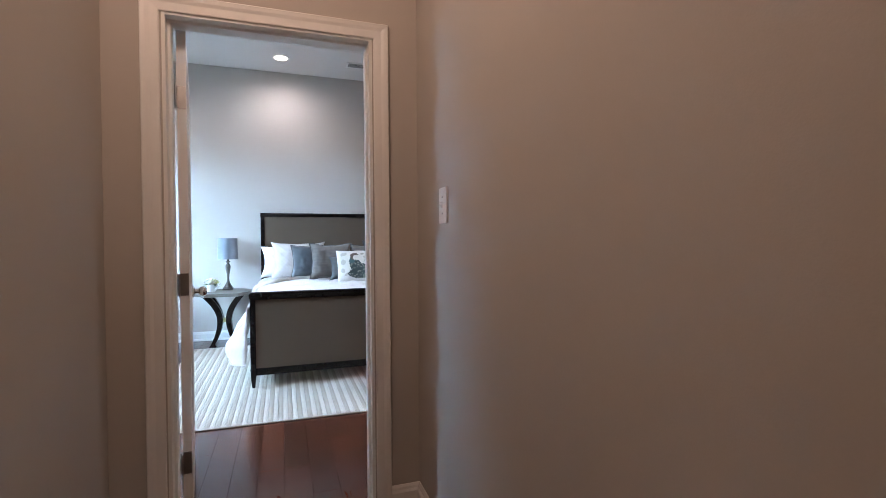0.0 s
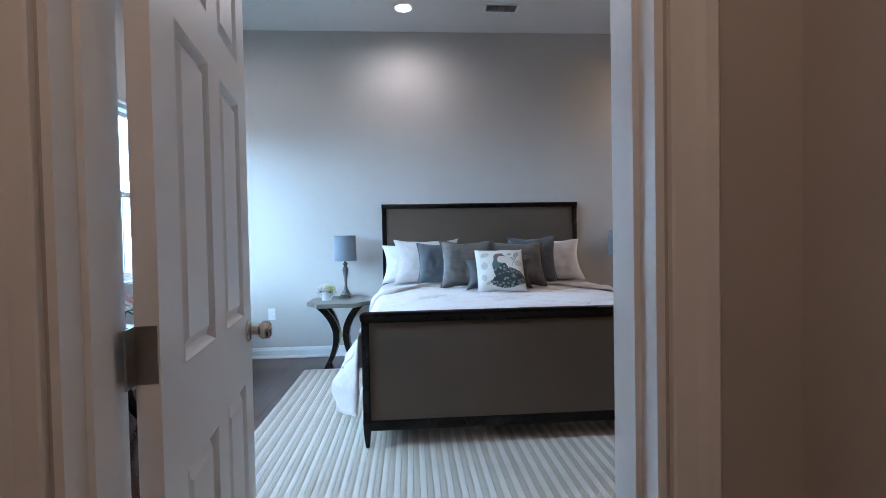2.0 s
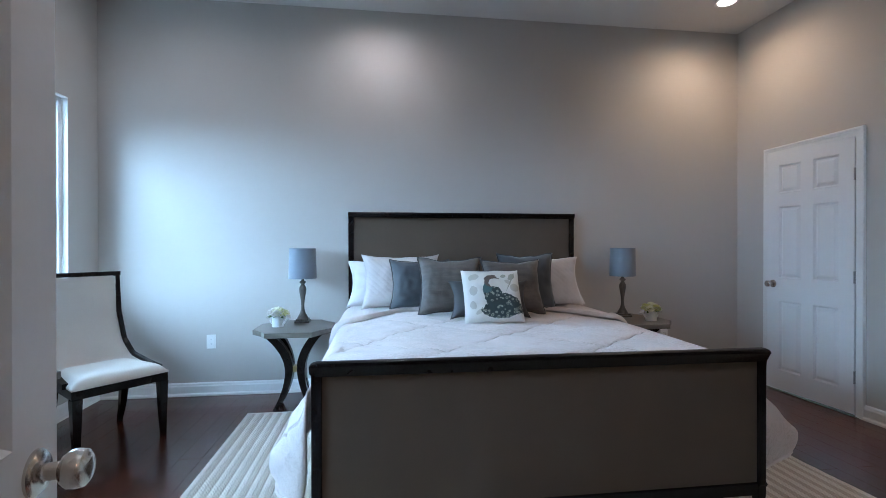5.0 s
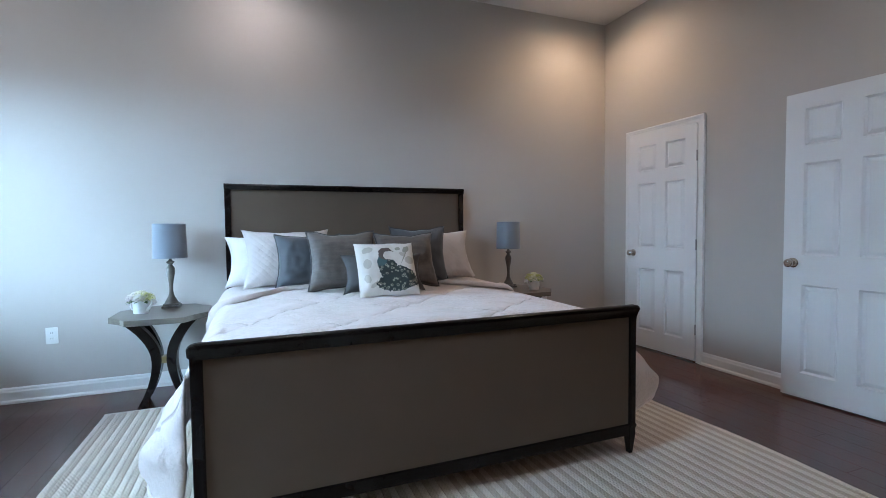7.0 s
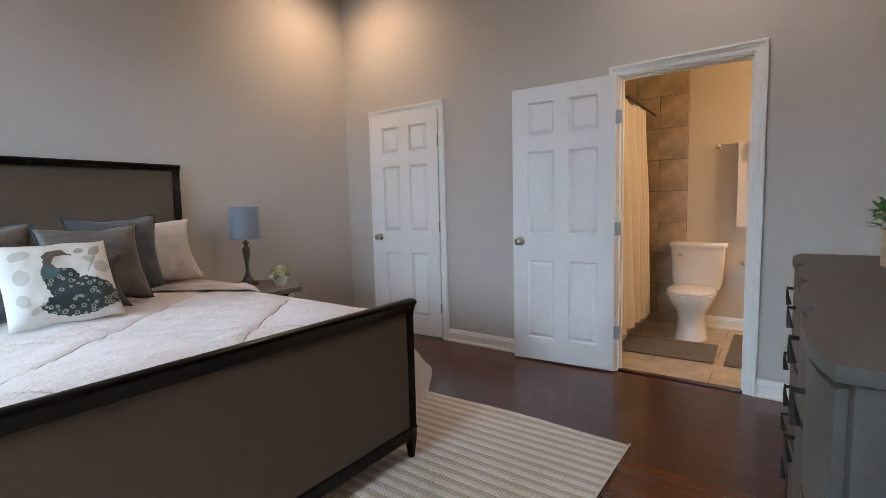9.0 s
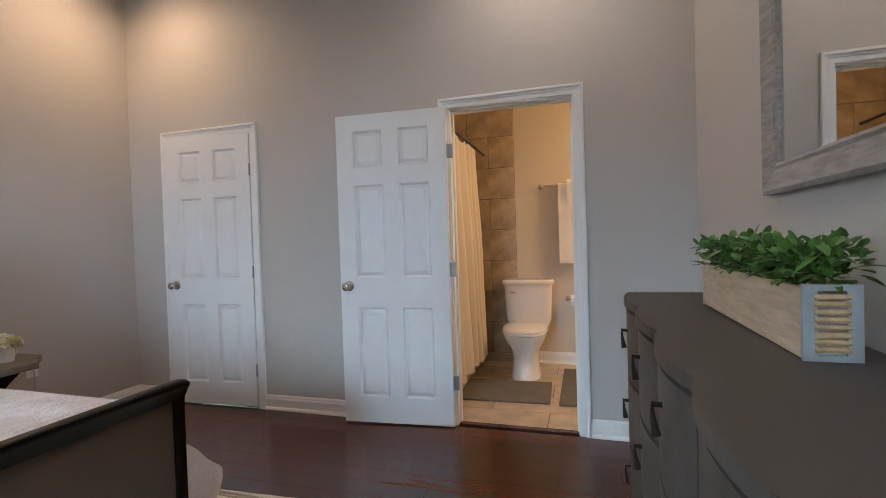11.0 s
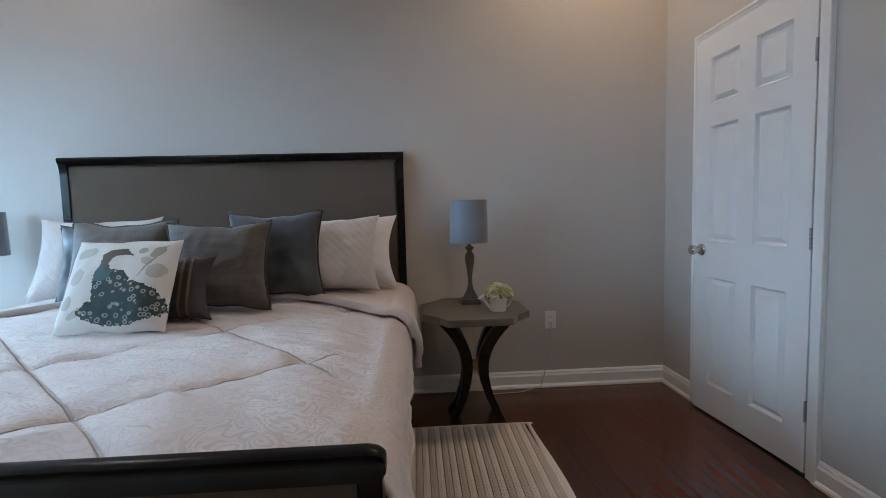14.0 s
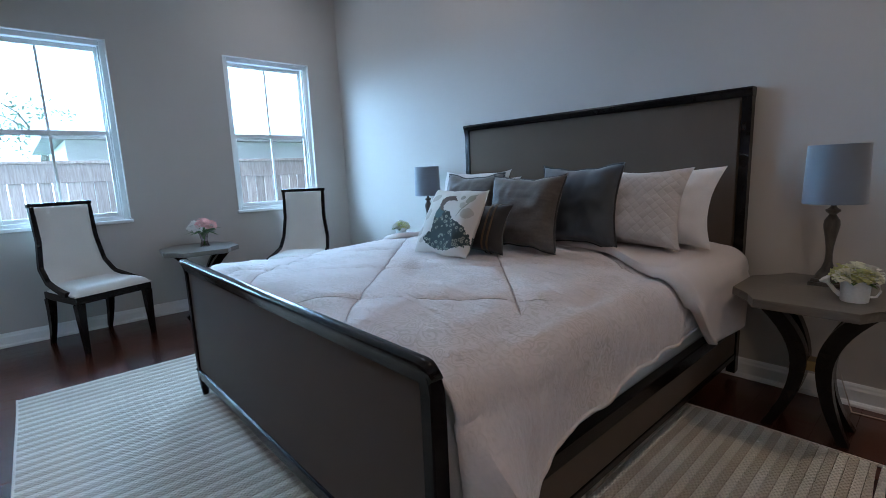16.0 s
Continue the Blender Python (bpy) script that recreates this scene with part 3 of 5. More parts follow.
def damask(m):
    """Adds a raised scroll pattern to a cloth."""
    n, l, b = nodes_of(m)
    tc, no, vor = n.new("ShaderNodeTexCoord"), n.new("ShaderNodeTexNoise"), n.new("ShaderNodeTexVoronoi")
    no.inputs["Scale"].default_value = 9
    l.new(tc.outputs["Object"], no.inputs["Vector"])
    mixv = n.new("ShaderNodeVectorMath")
    mixv.operation = "MULTIPLY_ADD"
    l.new(no.outputs["Color"], mixv.inputs[0])
    mixv.inputs[1].default_value = (0.16, 0.16, 0.16)
    l.new(tc.outputs["Object"], mixv.inputs[2])
    vor.inputs["Scale"].default_value = 19
    l.new(mixv.outputs[0], vor.inputs["Vector"])
    rg = math_node(n, l, "SINE", math_node(n, l, "MULTIPLY", vor.outputs["Distance"], 24.0))
    on = n.new("ShaderNodeMapRange")
    on.inputs["From Min"].default_value, on.inputs["From Max"].default_value = 0.15, 0.45
    l.new(rg, on.inputs["Value"])
    old = b.inputs["Base Color"].links[0].from_socket
    mix = n.new("ShaderNodeMix")
    mix.data_type = "RGBA"
    patch = n.new("ShaderNodeTexNoise")
    patch.inputs["Scale"].default_value, patch.inputs["Detail"].default_value = 3.2, 3
    l.new(tc.outputs["Object"], patch.inputs["Vector"])
    # noise patches put the cloth's changing sheen into the colour, fading the scroll
    sheen_patches = n.new("ShaderNodeMapRange")
    sheen_patches.inputs["From Min"].default_value, sheen_patches.inputs["From Max"].default_value, sheen_patches.inputs["To Min"].default_value, sheen_patches.inputs["To Max"].default_value = 0.40, 0.62, 0.04, 0.55
    l.new(patch.outputs["Fac"], sheen_patches.inputs["Value"])
    l.new(math_node(n, l, "MULTIPLY", on.outputs[0], sheen_patches.outputs[0]), mix.inputs["Factor"])
    l.new(old, mix.inputs["A"])
    mix.inputs["B"].default_value = (0.50, 0.42, 0.36, 1)
    l.new(mix.outputs["Result"], b.inputs["Base Color"])
    bp = n.new("ShaderNodeBump")
    bp.inputs["Strength"].default_value, bp.inputs["Distance"].default_value = 0.35, 0.003
    l.new(on.outputs[0], bp.inputs["Height"])
    l.new(b.inputs["Normal"].links[0].from_socket, bp.inputs["Normal"])
    # stitched seams in a diamond lattice
    sep = n.new("ShaderNodeSeparateXYZ")
    l.new(tc.outputs["Object"], sep.inputs[0])
    px = math_node(n, l, "DIVIDE", math_node(n, l, "SUBTRACT", sep.outputs["X"], 1.305), 0.78)
    py = math_node(n, l, "DIVIDE", math_node(n, l, "SUBTRACT", sep.outputs["Y"], 4.48), 0.76)
    near = []
    for op in ("ADD", "SUBTRACT"):
        near.append(math_node(n, l, "PINGPONG", math_node(n, l, op, px, py), 0.5))
    seam = n.new("ShaderNodeMapRange")
    seam.inputs["From Min"].default_value, seam.inputs["From Max"].default_value = 0.003, 0.009
    side = n.new("ShaderNodeMapRange")
    side.inputs["From Min"].default_value, side.inputs["From Max"].default_value, side.inputs["To Max"].default_value = 1.76, 1.84, 0.02
    l.new(sep.outputs["X"], side.inputs["Value"])
    l.new(math_node(n, l, "ADD", math_node(n, l, "MINIMUM", near[0], near[1]), side.outputs[0]), seam.inputs["Value"])
    # tan thread line, its colour also darkened for shade in the stitched crease
    thread_shade = n.new("ShaderNodeMix")
    thread_shade.data_type = "RGBA"
    l.new(seam.outputs[0], thread_shade.inputs["Factor"])
    thread_shade.inputs["A"].default_value = (0.46, 0.38, 0.33, 1)
    l.new(mix.outputs["Result"], thread_shade.inputs["B"])
    l.new(thread_shade.outputs["Result"], b.inputs["Base Color"])
    bs = n.new("ShaderNodeBump")
    bs.inputs["Strength"].default_value, bs.inputs["Distance"].default_value = 0.8, 0.008
    l.new(seam.outputs[0], bs.inputs["Height"])
    l.new(bp.outputs[0], bs.inputs["Normal"])
    crease = n.new("ShaderNodeTexNoise")
    crease.inputs["Scale"].default_value, crease.inputs["Detail"].default_value, crease.inputs["Distortion"].default_value = 11, 4, 1.2
    pull = n.new("ShaderNodeMapping")
    pull.inputs["Rotation"].default_value, pull.inputs["Scale"].default_value = (0, 0, 0.65), (0.55, 2.0, 1.0)
    l.new(tc.outputs["Object"], pull.inputs["Vector"])
    l.new(pull.outputs[0], crease.inputs["Vector"])
    bc = n.new("ShaderNodeBump")
    bc.inputs["Strength"].default_value, bc.inputs["Distance"].default_value = 0.6, 0.014
    l.new(crease.outputs["Fac"], bc.inputs["Height"])
    l.new(bs.outputs[0], bc.inputs["Normal"])
    l.new(bc.outputs[0], b.inputs["Normal"])


damask(COMFORT)

# ---- bedroom furniture ----
BED = (-0.055, 1.955)
FY, HY = 4.245, 6.40


def bed():
    ob = thing("bed", pose(0, 0, 0.012), "king bed with black lacquered frame and taupe linen panels", "bed")
    x0, x1 = BED
    # headboard
    prof = ((HY + 0.050, 0.02), (HY + 0.050, 1.44), (HY + 0.056, 1.523), (HY - 0.008, 1.521), (HY - 0.012, 1.505), (HY - 0.006, 1.47), (HY, 1.43), (HY, 0.02))
    for a, b in ((x0 - 0.002, x0 + 0.042), (x1 - 0.042, x1 + 0.002)):
        bm = bmesh.new()
        rings(bm, [[(a, y, z) for y, z in prof], [(b, y, z) for y, z in prof]])
        part("headboard_post", bm, BLACKWOOD, ob)
    bm = bmesh.new()
    crest = ((HY + 0.052, 1.479), (HY + 0.058, 1.515), (HY + 0.052, 1.524), (HY - 0.010, 1.524), (HY - 0.018, 1.514), (HY - 0.016, 1.500), (HY - 0.010, 1.490), (HY - 0.006, 1.479))
    rings(bm, [[(a, y, z) for y, z in crest] for a in (x0 - 0.004, x1 + 0.004)])
    part("headboard_crest", bm, BLACKWOOD, ob, smooth=True)
    bm = bmesh.new()
    box(bm, x0 + 0.042, x1 - 0.042, HY + 0.012, HY + 0.04, 0.35, 1.478)
    box(bm, x0 + 0.052, x1 - 0.052, HY + 0.004, HY + 0.012, 0.37, 1.466, 0.003)
    part("headboard_panel", bm, TAUPE, ob, "taupe linen headboard panel")
    bm = bmesh.new()
    box(bm, x0 + 0.042, x1 - 0.042, HY + 0.003, HY + 0.045, 0.24, 0.35, 0.003)
    part("headboard_rail", bm, BLACKWOOD, ob)
    # footboard with flared crest
    for a, b, s in ((x0, x0 + 0.042, -1), (x1 - 0.042, x1, 1)):
        bm = bmesh.new()
        loops = []
        for z, o, f, d in ((0.0, 0.010, 0.010, 0.040), (0.10, 0.0, 0.0, 0.050), (0.135, 0.0, 0.0, 0.050), (0.146, -0.004, -0.005, 0.053), (0.156, 0.0, 0.0, 0.050), (0.60, 0.0, 0.0, 0.050), (0.68, 0.0, 0.0, 0.048), (0.712, 0.0, -0.004, 0.040), (0.738, 0.0, -0.012, 0.030), (0.752, 0.003, -0.018, 0.024), (0.762, 0.012, -0.016, 0.018)):
            inner = o if z < 0.1 else 0.0
            aa, bb = (a + o, b - inner) if s < 0 else (a + inner, b - o)
            loops.append([(aa + 0.004, FY + f, z), (bb - 0.004, FY + f, z), (bb, FY + f + 0.004, z), (bb, FY + d - 0.006, z), (bb - 0.006, FY + d, z), (aa + 0.006, FY + d, z), (aa, FY + d - 0.006, z), (aa, FY + f + 0.004, z)])
        rings(bm, loops)
        part("footboard_post", bm, BLACKWOOD, ob, smooth=True)
    bm = bmesh.new()
    crest = ((FY - 0.003, 0.706), (FY - 0.007, 0.722), (FY - 0.015, 0.742), (FY - 0.021, 0.752), (FY - 0.020, 0.762), (FY - 0.013, 0.767), (FY + 0.008, 0.768), (FY + 0.018, 0.764), (FY + 0.025, 0.752), (FY + 0.032, 0.735), (FY + 0.041, 0.706))
    loops = []
    for xx, k in ((x0 - 0.007, 0.10), (x0 - 0.003, 0.45), (x0 + 0.006, 0.80), (x0 + 0.022, 1.0), (x1 - 0.022, 1.0), (x1 - 0.006, 0.80), (x1 + 0.003, 0.45), (x1 + 0.007, 0.10)):
        loops.append([(xx, FY + 0.004 + (y - FY - 0.004) * (0.75 + 0.25 * k), 0.735 + (z - 0.735) * (0.45 + 0.55 * k)) for y, z in crest])
    rings(bm, loops)
    part("footboard_crest", bm, BLACKWOOD, ob, smooth=True)
    bm = bmesh.new()
    box(bm, x0 + 0.042, x1 - 0.042, FY + 0.010, FY + 0.040, 0.155, 0.706)
    part("footboard_panel", bm, TAUPE, ob, "taupe linen footboard panel")
    bm = bmesh.new()
    box(bm, x0 + 0.042, x1 - 0.042, FY + 0.002, FY + 0.05, 0.098, 0.155, 0.004)
    box(bm, x0 + 0.046, x1 - 0.046, FY - 0.004, FY + 0.002, 0.132, 0.155, 0.002)
    part("footboard_rail", bm, BLACKWOOD, ob)
    for a, b in ((x0 + 0.005, x0 + 0.04), (x1 - 0.04, x1 - 0.005)):
        bm = bmesh.new()
        box(bm, a, b, FY + 0.056, HY - 0.001, 0.131, 0.262, 0.004)
        part("side_rail", bm, TAUPE, ob, "taupe linen side rail")
        bm = bmesh.new()
        box(bm, a - 0.004, b + 0.004, FY + 0.056, HY - 0.001, 0.100, 0.130, 0.003)
        part("rail_moulding", bm, BLACKWOOD, ob)
        bm = bmesh.new()
        box(bm, a - 0.004, b + 0.004, FY + 0.056, HY - 0.001, 0.263, 0.325, 0.005)
        part("rail_cap", bm, BLACKWOOD, ob, "black lacquered rail cap")
    bm = bmesh.new()
    box(bm, x0 + 0.05, x1 - 0.05, FY + 0.07, HY - 0.01, 0.22, 0.66, 0.05)
    part("mattress", bm, SHEET, ob, "white mattress and box spring")
    return ob


bed()


def comforter():
    """Quilted spread: flat top, rounded edges, hanging sides that flare out at the foot."""
    nu, nv = 210, 130
    xc, half = 0.95, 0.93
    y0, y1 = FY + 0.058, 6.02
    bm = bmesh.new()
    grid = []
    for j in range(nv + 1):
        v = j / nv
        y = y0 + (y1 - y0) * v
        row = []
        foot = min(1.0, (y - y0) / 0.13) ** 0.5 * math.exp(-max(0.0, y - y0 - 0.13) / 0.24)
        puff_e = min(1.0, (y - y0) / 0.05) * math.exp(-max(0.0, y - y0 - 0.05) / 0.085)
        for i in range(nu + 1):
            u = 2 * i / nu - 1
            s = -1 if u < 0 else 1
            drop = (0.225 - 0.035 * max(0.0, y - 4.9) if s > 0 else 0.25) + (0.24 * math.exp(-(max(0.0, y - y0 - 0.04) / 0.26) ** 1.5) if s > 0 else 0.26 * math.exp(-((y - y0 - 0.06) / 0.24) ** 2)) + 0.009 * math.sin(y * 9 + s) + 0.006 * math.sin(y * 23)
            total = half + 0.10 + drop
            a = abs(u) * total
            wob = noise.noise(Vector((u * 3.0, y * 2.2, 0.3)))
            fine = noise.noise(Vector((u * 9.0, y * 8.0, 4.1))) + 0.6 * noise.noise(Vector((u * 14.0 + y * 20, y * 5.0 - u * 9, 1.7)))
            r = 0.10
            if a < half:
                x, z = a, 0.735 + 0.016 * wob + 0.009 * fine - 0.035 * (a / half) ** 4
                z += 0.012 * math.exp(-((y - y0 - 0.1) / 0.15) ** 2) - 0.02 * math.exp(-((y - y0) / 0.05) ** 2)
            else:
                k = a - half
                q = r * math.pi / 2
                if k < q:
                    th = k / r
                    x, z = half + r * math.sin(th), 0.70 - r * (1 - math.cos(th))
                else:
                    d = k - q
                    flare = puff_e if s > 0 else foot
                    fold = math.sin(y * 13 + 2.0 * noise.noise(Vector((y * 2, s, 1)))) * (0.014 if s > 0 else 0.030) * min(1, d / 0.2)
                    out = flare * (0.24 if s > 0 else 0.12) * min(1.0, d / 0.30) ** 1.1 * (1 - 0.25 * max(0.0, d - 0.28) / 0.15) + 0.03 * d + 0.05 * flare * min(1, d / 0.15) * noise.noise(Vector((y * 11, d * 7, s * 2.0))) + fold * (0.4 + flare) + 0.012 * fine
                    x, z = half + r + out, 0.60 - d * (1 - 0.10 * flare)
                z += 0.016 * wob * max(0, 1 - k / 0.2)
            # diamond seams
            px, py = (xc + s * a - 1.305) / 0.39, (y - 4.48) / 0.38
            for e in ((px + py) / 2, (px - py) / 2):
                dist = abs(e - round(e)) * 0.54
                keep = max(0.0, min(1.0, (1.84 - (xc + s * a)) / 0.12))
                z_d = keep * math.exp(-(dist / 0.010) ** 2) * 0.006
                puff = keep * 0.005 * min(1.0, dist / 0.06)
                if a < half + 0.10:
                    z += puff - z_d
                else:
                    x += puff - z_d
            row.append(bm.verts.new((xc + s * x, y, max(0.10, z) + 0.012)))
        grid.append(row)
    for p, q in zip(grid, grid[1:]):
        for i in range(nu):
            bm.faces.new((p[i], p[i + 1], q[i + 1], q[i]))
    hems = [[row[i].co.copy() for row in grid] for i in (0, nu)]
    ob = part("comforter", bm, COMFORT, smooth=True)
    for line in hems:
        bm = bmesh.new()
        tube(bm, line, 0.0075, 8)
        part("hem", bm, TURNBACK, ob, "cream corded hem", True)
    mod = ob.modifiers.new("thick", "SOLIDIFY")
    mod.thickness, mod.offset = 0.012, -1
    return tagged(ob, "cream quilted damask comforter spread over the bed", "comforter")


comforter()


def fold_back():
    """The turned-back sheet band between comforter and pillows, hanging at both sides."""
    nu, nv = 150, 26
    xc, half = 0.95, 0.93
    bm = bmesh.new()
    grid = []
    for j in range(nv + 1):
        v = j / nv
        row = []
        for i in range(nu + 1):
            u = 2 * i / nu - 1
            s = -1 if u < 0 else 1
            drop = 0.30
            a = abs(u) * (half + 0.13 + drop)
            turn = max(0.0, min(1.0, (a - 0.50) / 0.45))
            hang = max(0.0, a - 1.06)
            front = 5.80 - 0.28 * turn * turn * (3 - 2 * turn) + 1.5 * hang ** 1.35
            rear = 6.35 - 0.55 * hang
            y = front + (rear - front) * v
            wob = noise.noise(Vector((u * 3.0, y * 2.2, 0.3)))
            r = 0.125
            edge = 0.013 * math.exp(-((v - 0.06) / 0.05) ** 2) + 0.006 - 0.020 * math.exp(-(v / 0.025) ** 2)
            if a < half:
                x, z = a, 0.758 + 0.012 * wob - 0.035 * (a / half) ** 4 + edge
            else:
                k, q = a - half, r * math.pi / 2
                if k < q:
                    x, z = half + (r + edge) * math.sin(k / r), 0.723 - r * (1 - math.cos(k / r)) + edge
                else:
                    x, z = half + r + edge + 0.10 * (k - q) + 0.012 * math.sin(9 * y + k * 6), 0.598 - (k - q)
            row.append(bm.verts.new((xc + s * x, y, z + 0.014)))
        grid.append(row)
    for p, q in zip(grid, grid[1:]):
        for i in range(nu):
            bm.faces.new((p[i], p[i + 1], q[i + 1], q[i]))
    ob = part("bed_sheet", bm, TURNBACK, smooth=True)
    mod = ob.modifiers.new("thick", "SOLIDIFY")
    mod.thickness, mod.offset = 0.010, -1
    return tagged(ob, "cream turned-back comforter edge lying below the pillows", "sheet")


fold_back()


def pillow(m, w, h, t, mat, label, piping=None, n=30, seed=0.0, pinch=0.135):
    """A stuffed cushion standing in its local x-z plane, its lower edge at z = 0."""
    ob = thing("throw_pillow", m, label, "pillow", "pillows on the bed")
    bm = bmesh.new()
    sides = []
    for s in (-1, 1):
        g = []
        for j in range(n + 1):
            v = 2 * j / n - 1
            row = []
            for i in range(n + 1):
                u = 2 * i / n - 1
                x = u * w / 2 * (1 - pinch * (1 - v * v) * abs(u))
                z = v * h / 2 * (1 - pinch * (1 - u * u) * abs(v)) + 0.012 * noise.noise(Vector((u * 2, v * 2, seed)))
                fat = max(0.0, (1 - u ** 4) * (1 - v ** 4)) ** 0.55
                wr = noise.noise(Vector((u * 2.5 + seed, v * 2.5, s * 3.0))) * 0.14 + noise.noise(Vector((u * 6 + seed, v * 4, s))) * 0.10
                y = s * t / 2 * fat * (1 + wr) * (1.08 - 0.16 * v)
                if abs(u) == 1 or abs(v) == 1:
                    y = 0
                row.append(bm.verts.new((x, y, z + h / 2)))
            g.append(row)
        for p, q in zip(g, g[1:]):
            for i in range(n):
                bm.faces.new((p[i], p[i + 1], q[i + 1], q[i]) if s < 0 else (q[i], q[i + 1], p[i + 1], p[i]))
        sides.append(g)
    bmesh.ops.remove_doubles(bm, verts=bm.verts, dist=0.0005)
    part("cover", bm, mat, ob, smooth=True)
    if piping:
        loop = []
        for k in range(4 * n):
            e, f = divmod(k, n)
            c = 2 * f / n - 1
            u, v = ((c, -1), (1, c), (-c, 1), (-1, -c))[e]
            loop.append((u * w / 2 * (1 - pinch * (1 - v * v) * abs(u)), 0, v * h / 2 * (1 - pinch * (1 - u * u) * abs(v)) + 0.012 * noise.noise(Vector((u * 2, v * 2, seed))) + h / 2))
        bm = bmesh.new()
        tube(bm, loop + loop[:1], 0.006, 6)
        part("piping", bm, piping, ob, smooth=True)
    return ob


PZ = 0.760
QUILT = quilted("white_quilted_cotton", (0.59, 0.54, 0.515), 0.045)
BIRD = bird_print()
WHITE_P = "white cotton bed pillow propped against the headboard"
SHAM = "white quilted sham with diamond stitching"
pillow(pose(0.295, 6.07, PZ, -24), 0.70, 0.40, 0.15, SHEET, WHITE_P, seed=1)
pillow(pose(1.565, 6.06, PZ, -24), 0.70, 0.43, 0.15, SHEET, WHITE_P, seed=2)
pillow(pose(0.375, 5.93, PZ, -20, 0, 1), 0.62, 0.445, 0.15, QUILT, SHAM, seed=3)
pillow(pose(1.525, 5.90, PZ, -20, 0, 2), 0.62, 0.42, 0.15, QUILT, SHAM, seed=4)
pillow(pose(0.51, 5.83, PZ, -12), 0.46, 0.39, 0.14, BLUEVELVET, "slate blue satin square cushion with dark piping", DARKVELVET, seed=5)
pillow(pose(1.335, 5.80, PZ, -10, 0, 4), 0.46, 0.435, 0.14, BLUEVELVET, "slate blue satin square cushion with dark piping", DARKVELVET, seed=6)
pillow(pose(0.71, 5.58, PZ, -18, 0, -1), 0.47, 0.42, 0.14, GREYVELVET, "crushed taupe velvet square cushion with piping", DARKVELVET, seed=7)
pillow(pose(1.16, 5.53, PZ, -18, 0, 5), 0.45, 0.405, 0.14, GREYVELVET, "crushed taupe velvet square cushion with piping", DARKVELVET, seed=8)
lumbar = pillow(pose(0.94, 5.36, PZ, -20, 0, 0), 0.55, 0.265, 0.11, DARKVELVET, "charcoal velvet lumbar cushion with bronze stripes", seed=9)
pillow(pose(0.93, 5.19, PZ, -30, 0, 0), 0.385, 0.37, 0.11, BIRD, "cream square cushion with teal feather embroidery", seed=10, pinch=0.04)
BRONZE = material("bronze_ribbon", (0.14, 0.085, 0.04), 0.45, vary=0.1, scale=30)
for dx in (0.165, 0.195):
    bm = bmesh.new()
    pts = []
    for k in range(17):
        v = 2 * k / 16 - 1
        u = dx / 0.275
        pts.append((dx, -0.055 * max(0.0, (1 - u ** 4) * (1 - v ** 4)) ** 0.55 * (1.12 - 0.16 * v) - 0.003, v * 0.128 + 0.1325))
    rings(bm, [[(x - 0.005, y, z), (x + 0.005, y, z), (x + 0.005, y + 0.004, z), (x - 0.005, y + 0.004, z)] for x, y, z in pts])
    part("ribbon", bm, BRONZE, lumbar, "bronze ribbon stripe")

RX0, RX1, RY0, RY1 = -0.76, 2.622, 3.465, 5.925


def rug():
    """A flat woven rug with raised ribs running along y, in alternating colours."""
    ob = thing("area_rug", pose(0, 0, 0), "cream and taupe striped woven area rug", "rug")
    def edge(x, y):
        return 0.012 * noise.noise(Vector((x * 1.1, y * 1.1, 2.0)))
    for name, mat, odd in (("cream_stripe", RUGBASE, 0), ("taupe_stripe", RUGSTRIPE, 1)):
        bm = bmesh.new()
        n = 107
        pitch = (RX1 - RX0) / n
        ny = 40
        for k in range(odd, n, 2):
            xa = RX0 + k * pitch
            loops = []
            for j in range(ny + 1):
                y = RY0 + (RY1 - RY0) * j / ny
                yy = y + edge(xa, y) * (1 if j in (0, ny) else 0) - 0.012 * (xa - 0.9) * (1 if j == 0 else 0)
                e = 0.012 * math.sin(y * 5) * (1 if k > n - 3 else 0)
                h = 0.0105 + 0.0008 * math.sin(j * 2.1 + k)
                loops.append([(xa + 0.0004, yy, 0.0005), (xa + pitch - 0.0004 + e, yy, 0.0005), (xa + pitch - 0.002 + e, yy, h - 0.002), (xa + pitch * 0.5 + e, yy, h), (xa + 0.002, yy, h - 0.002)])
            rings(bm, loops)
        part(name, bm, mat, ob)
    for y in (RY0 - 0.004, RY1 + 0.004):
        bm = bmesh.new()
        xs = [RX0 + (RX1 - RX0) * k / 40 for k in range(41)]
        tube(bm, [(x, y + edge(x, y) - (0.012 * (x - 0.9) if y < 4 else 0), 0.0065) for x in xs], 0.006, 6)
        part("binding", bm, RUGBASE, ob)
    return ob


rug()


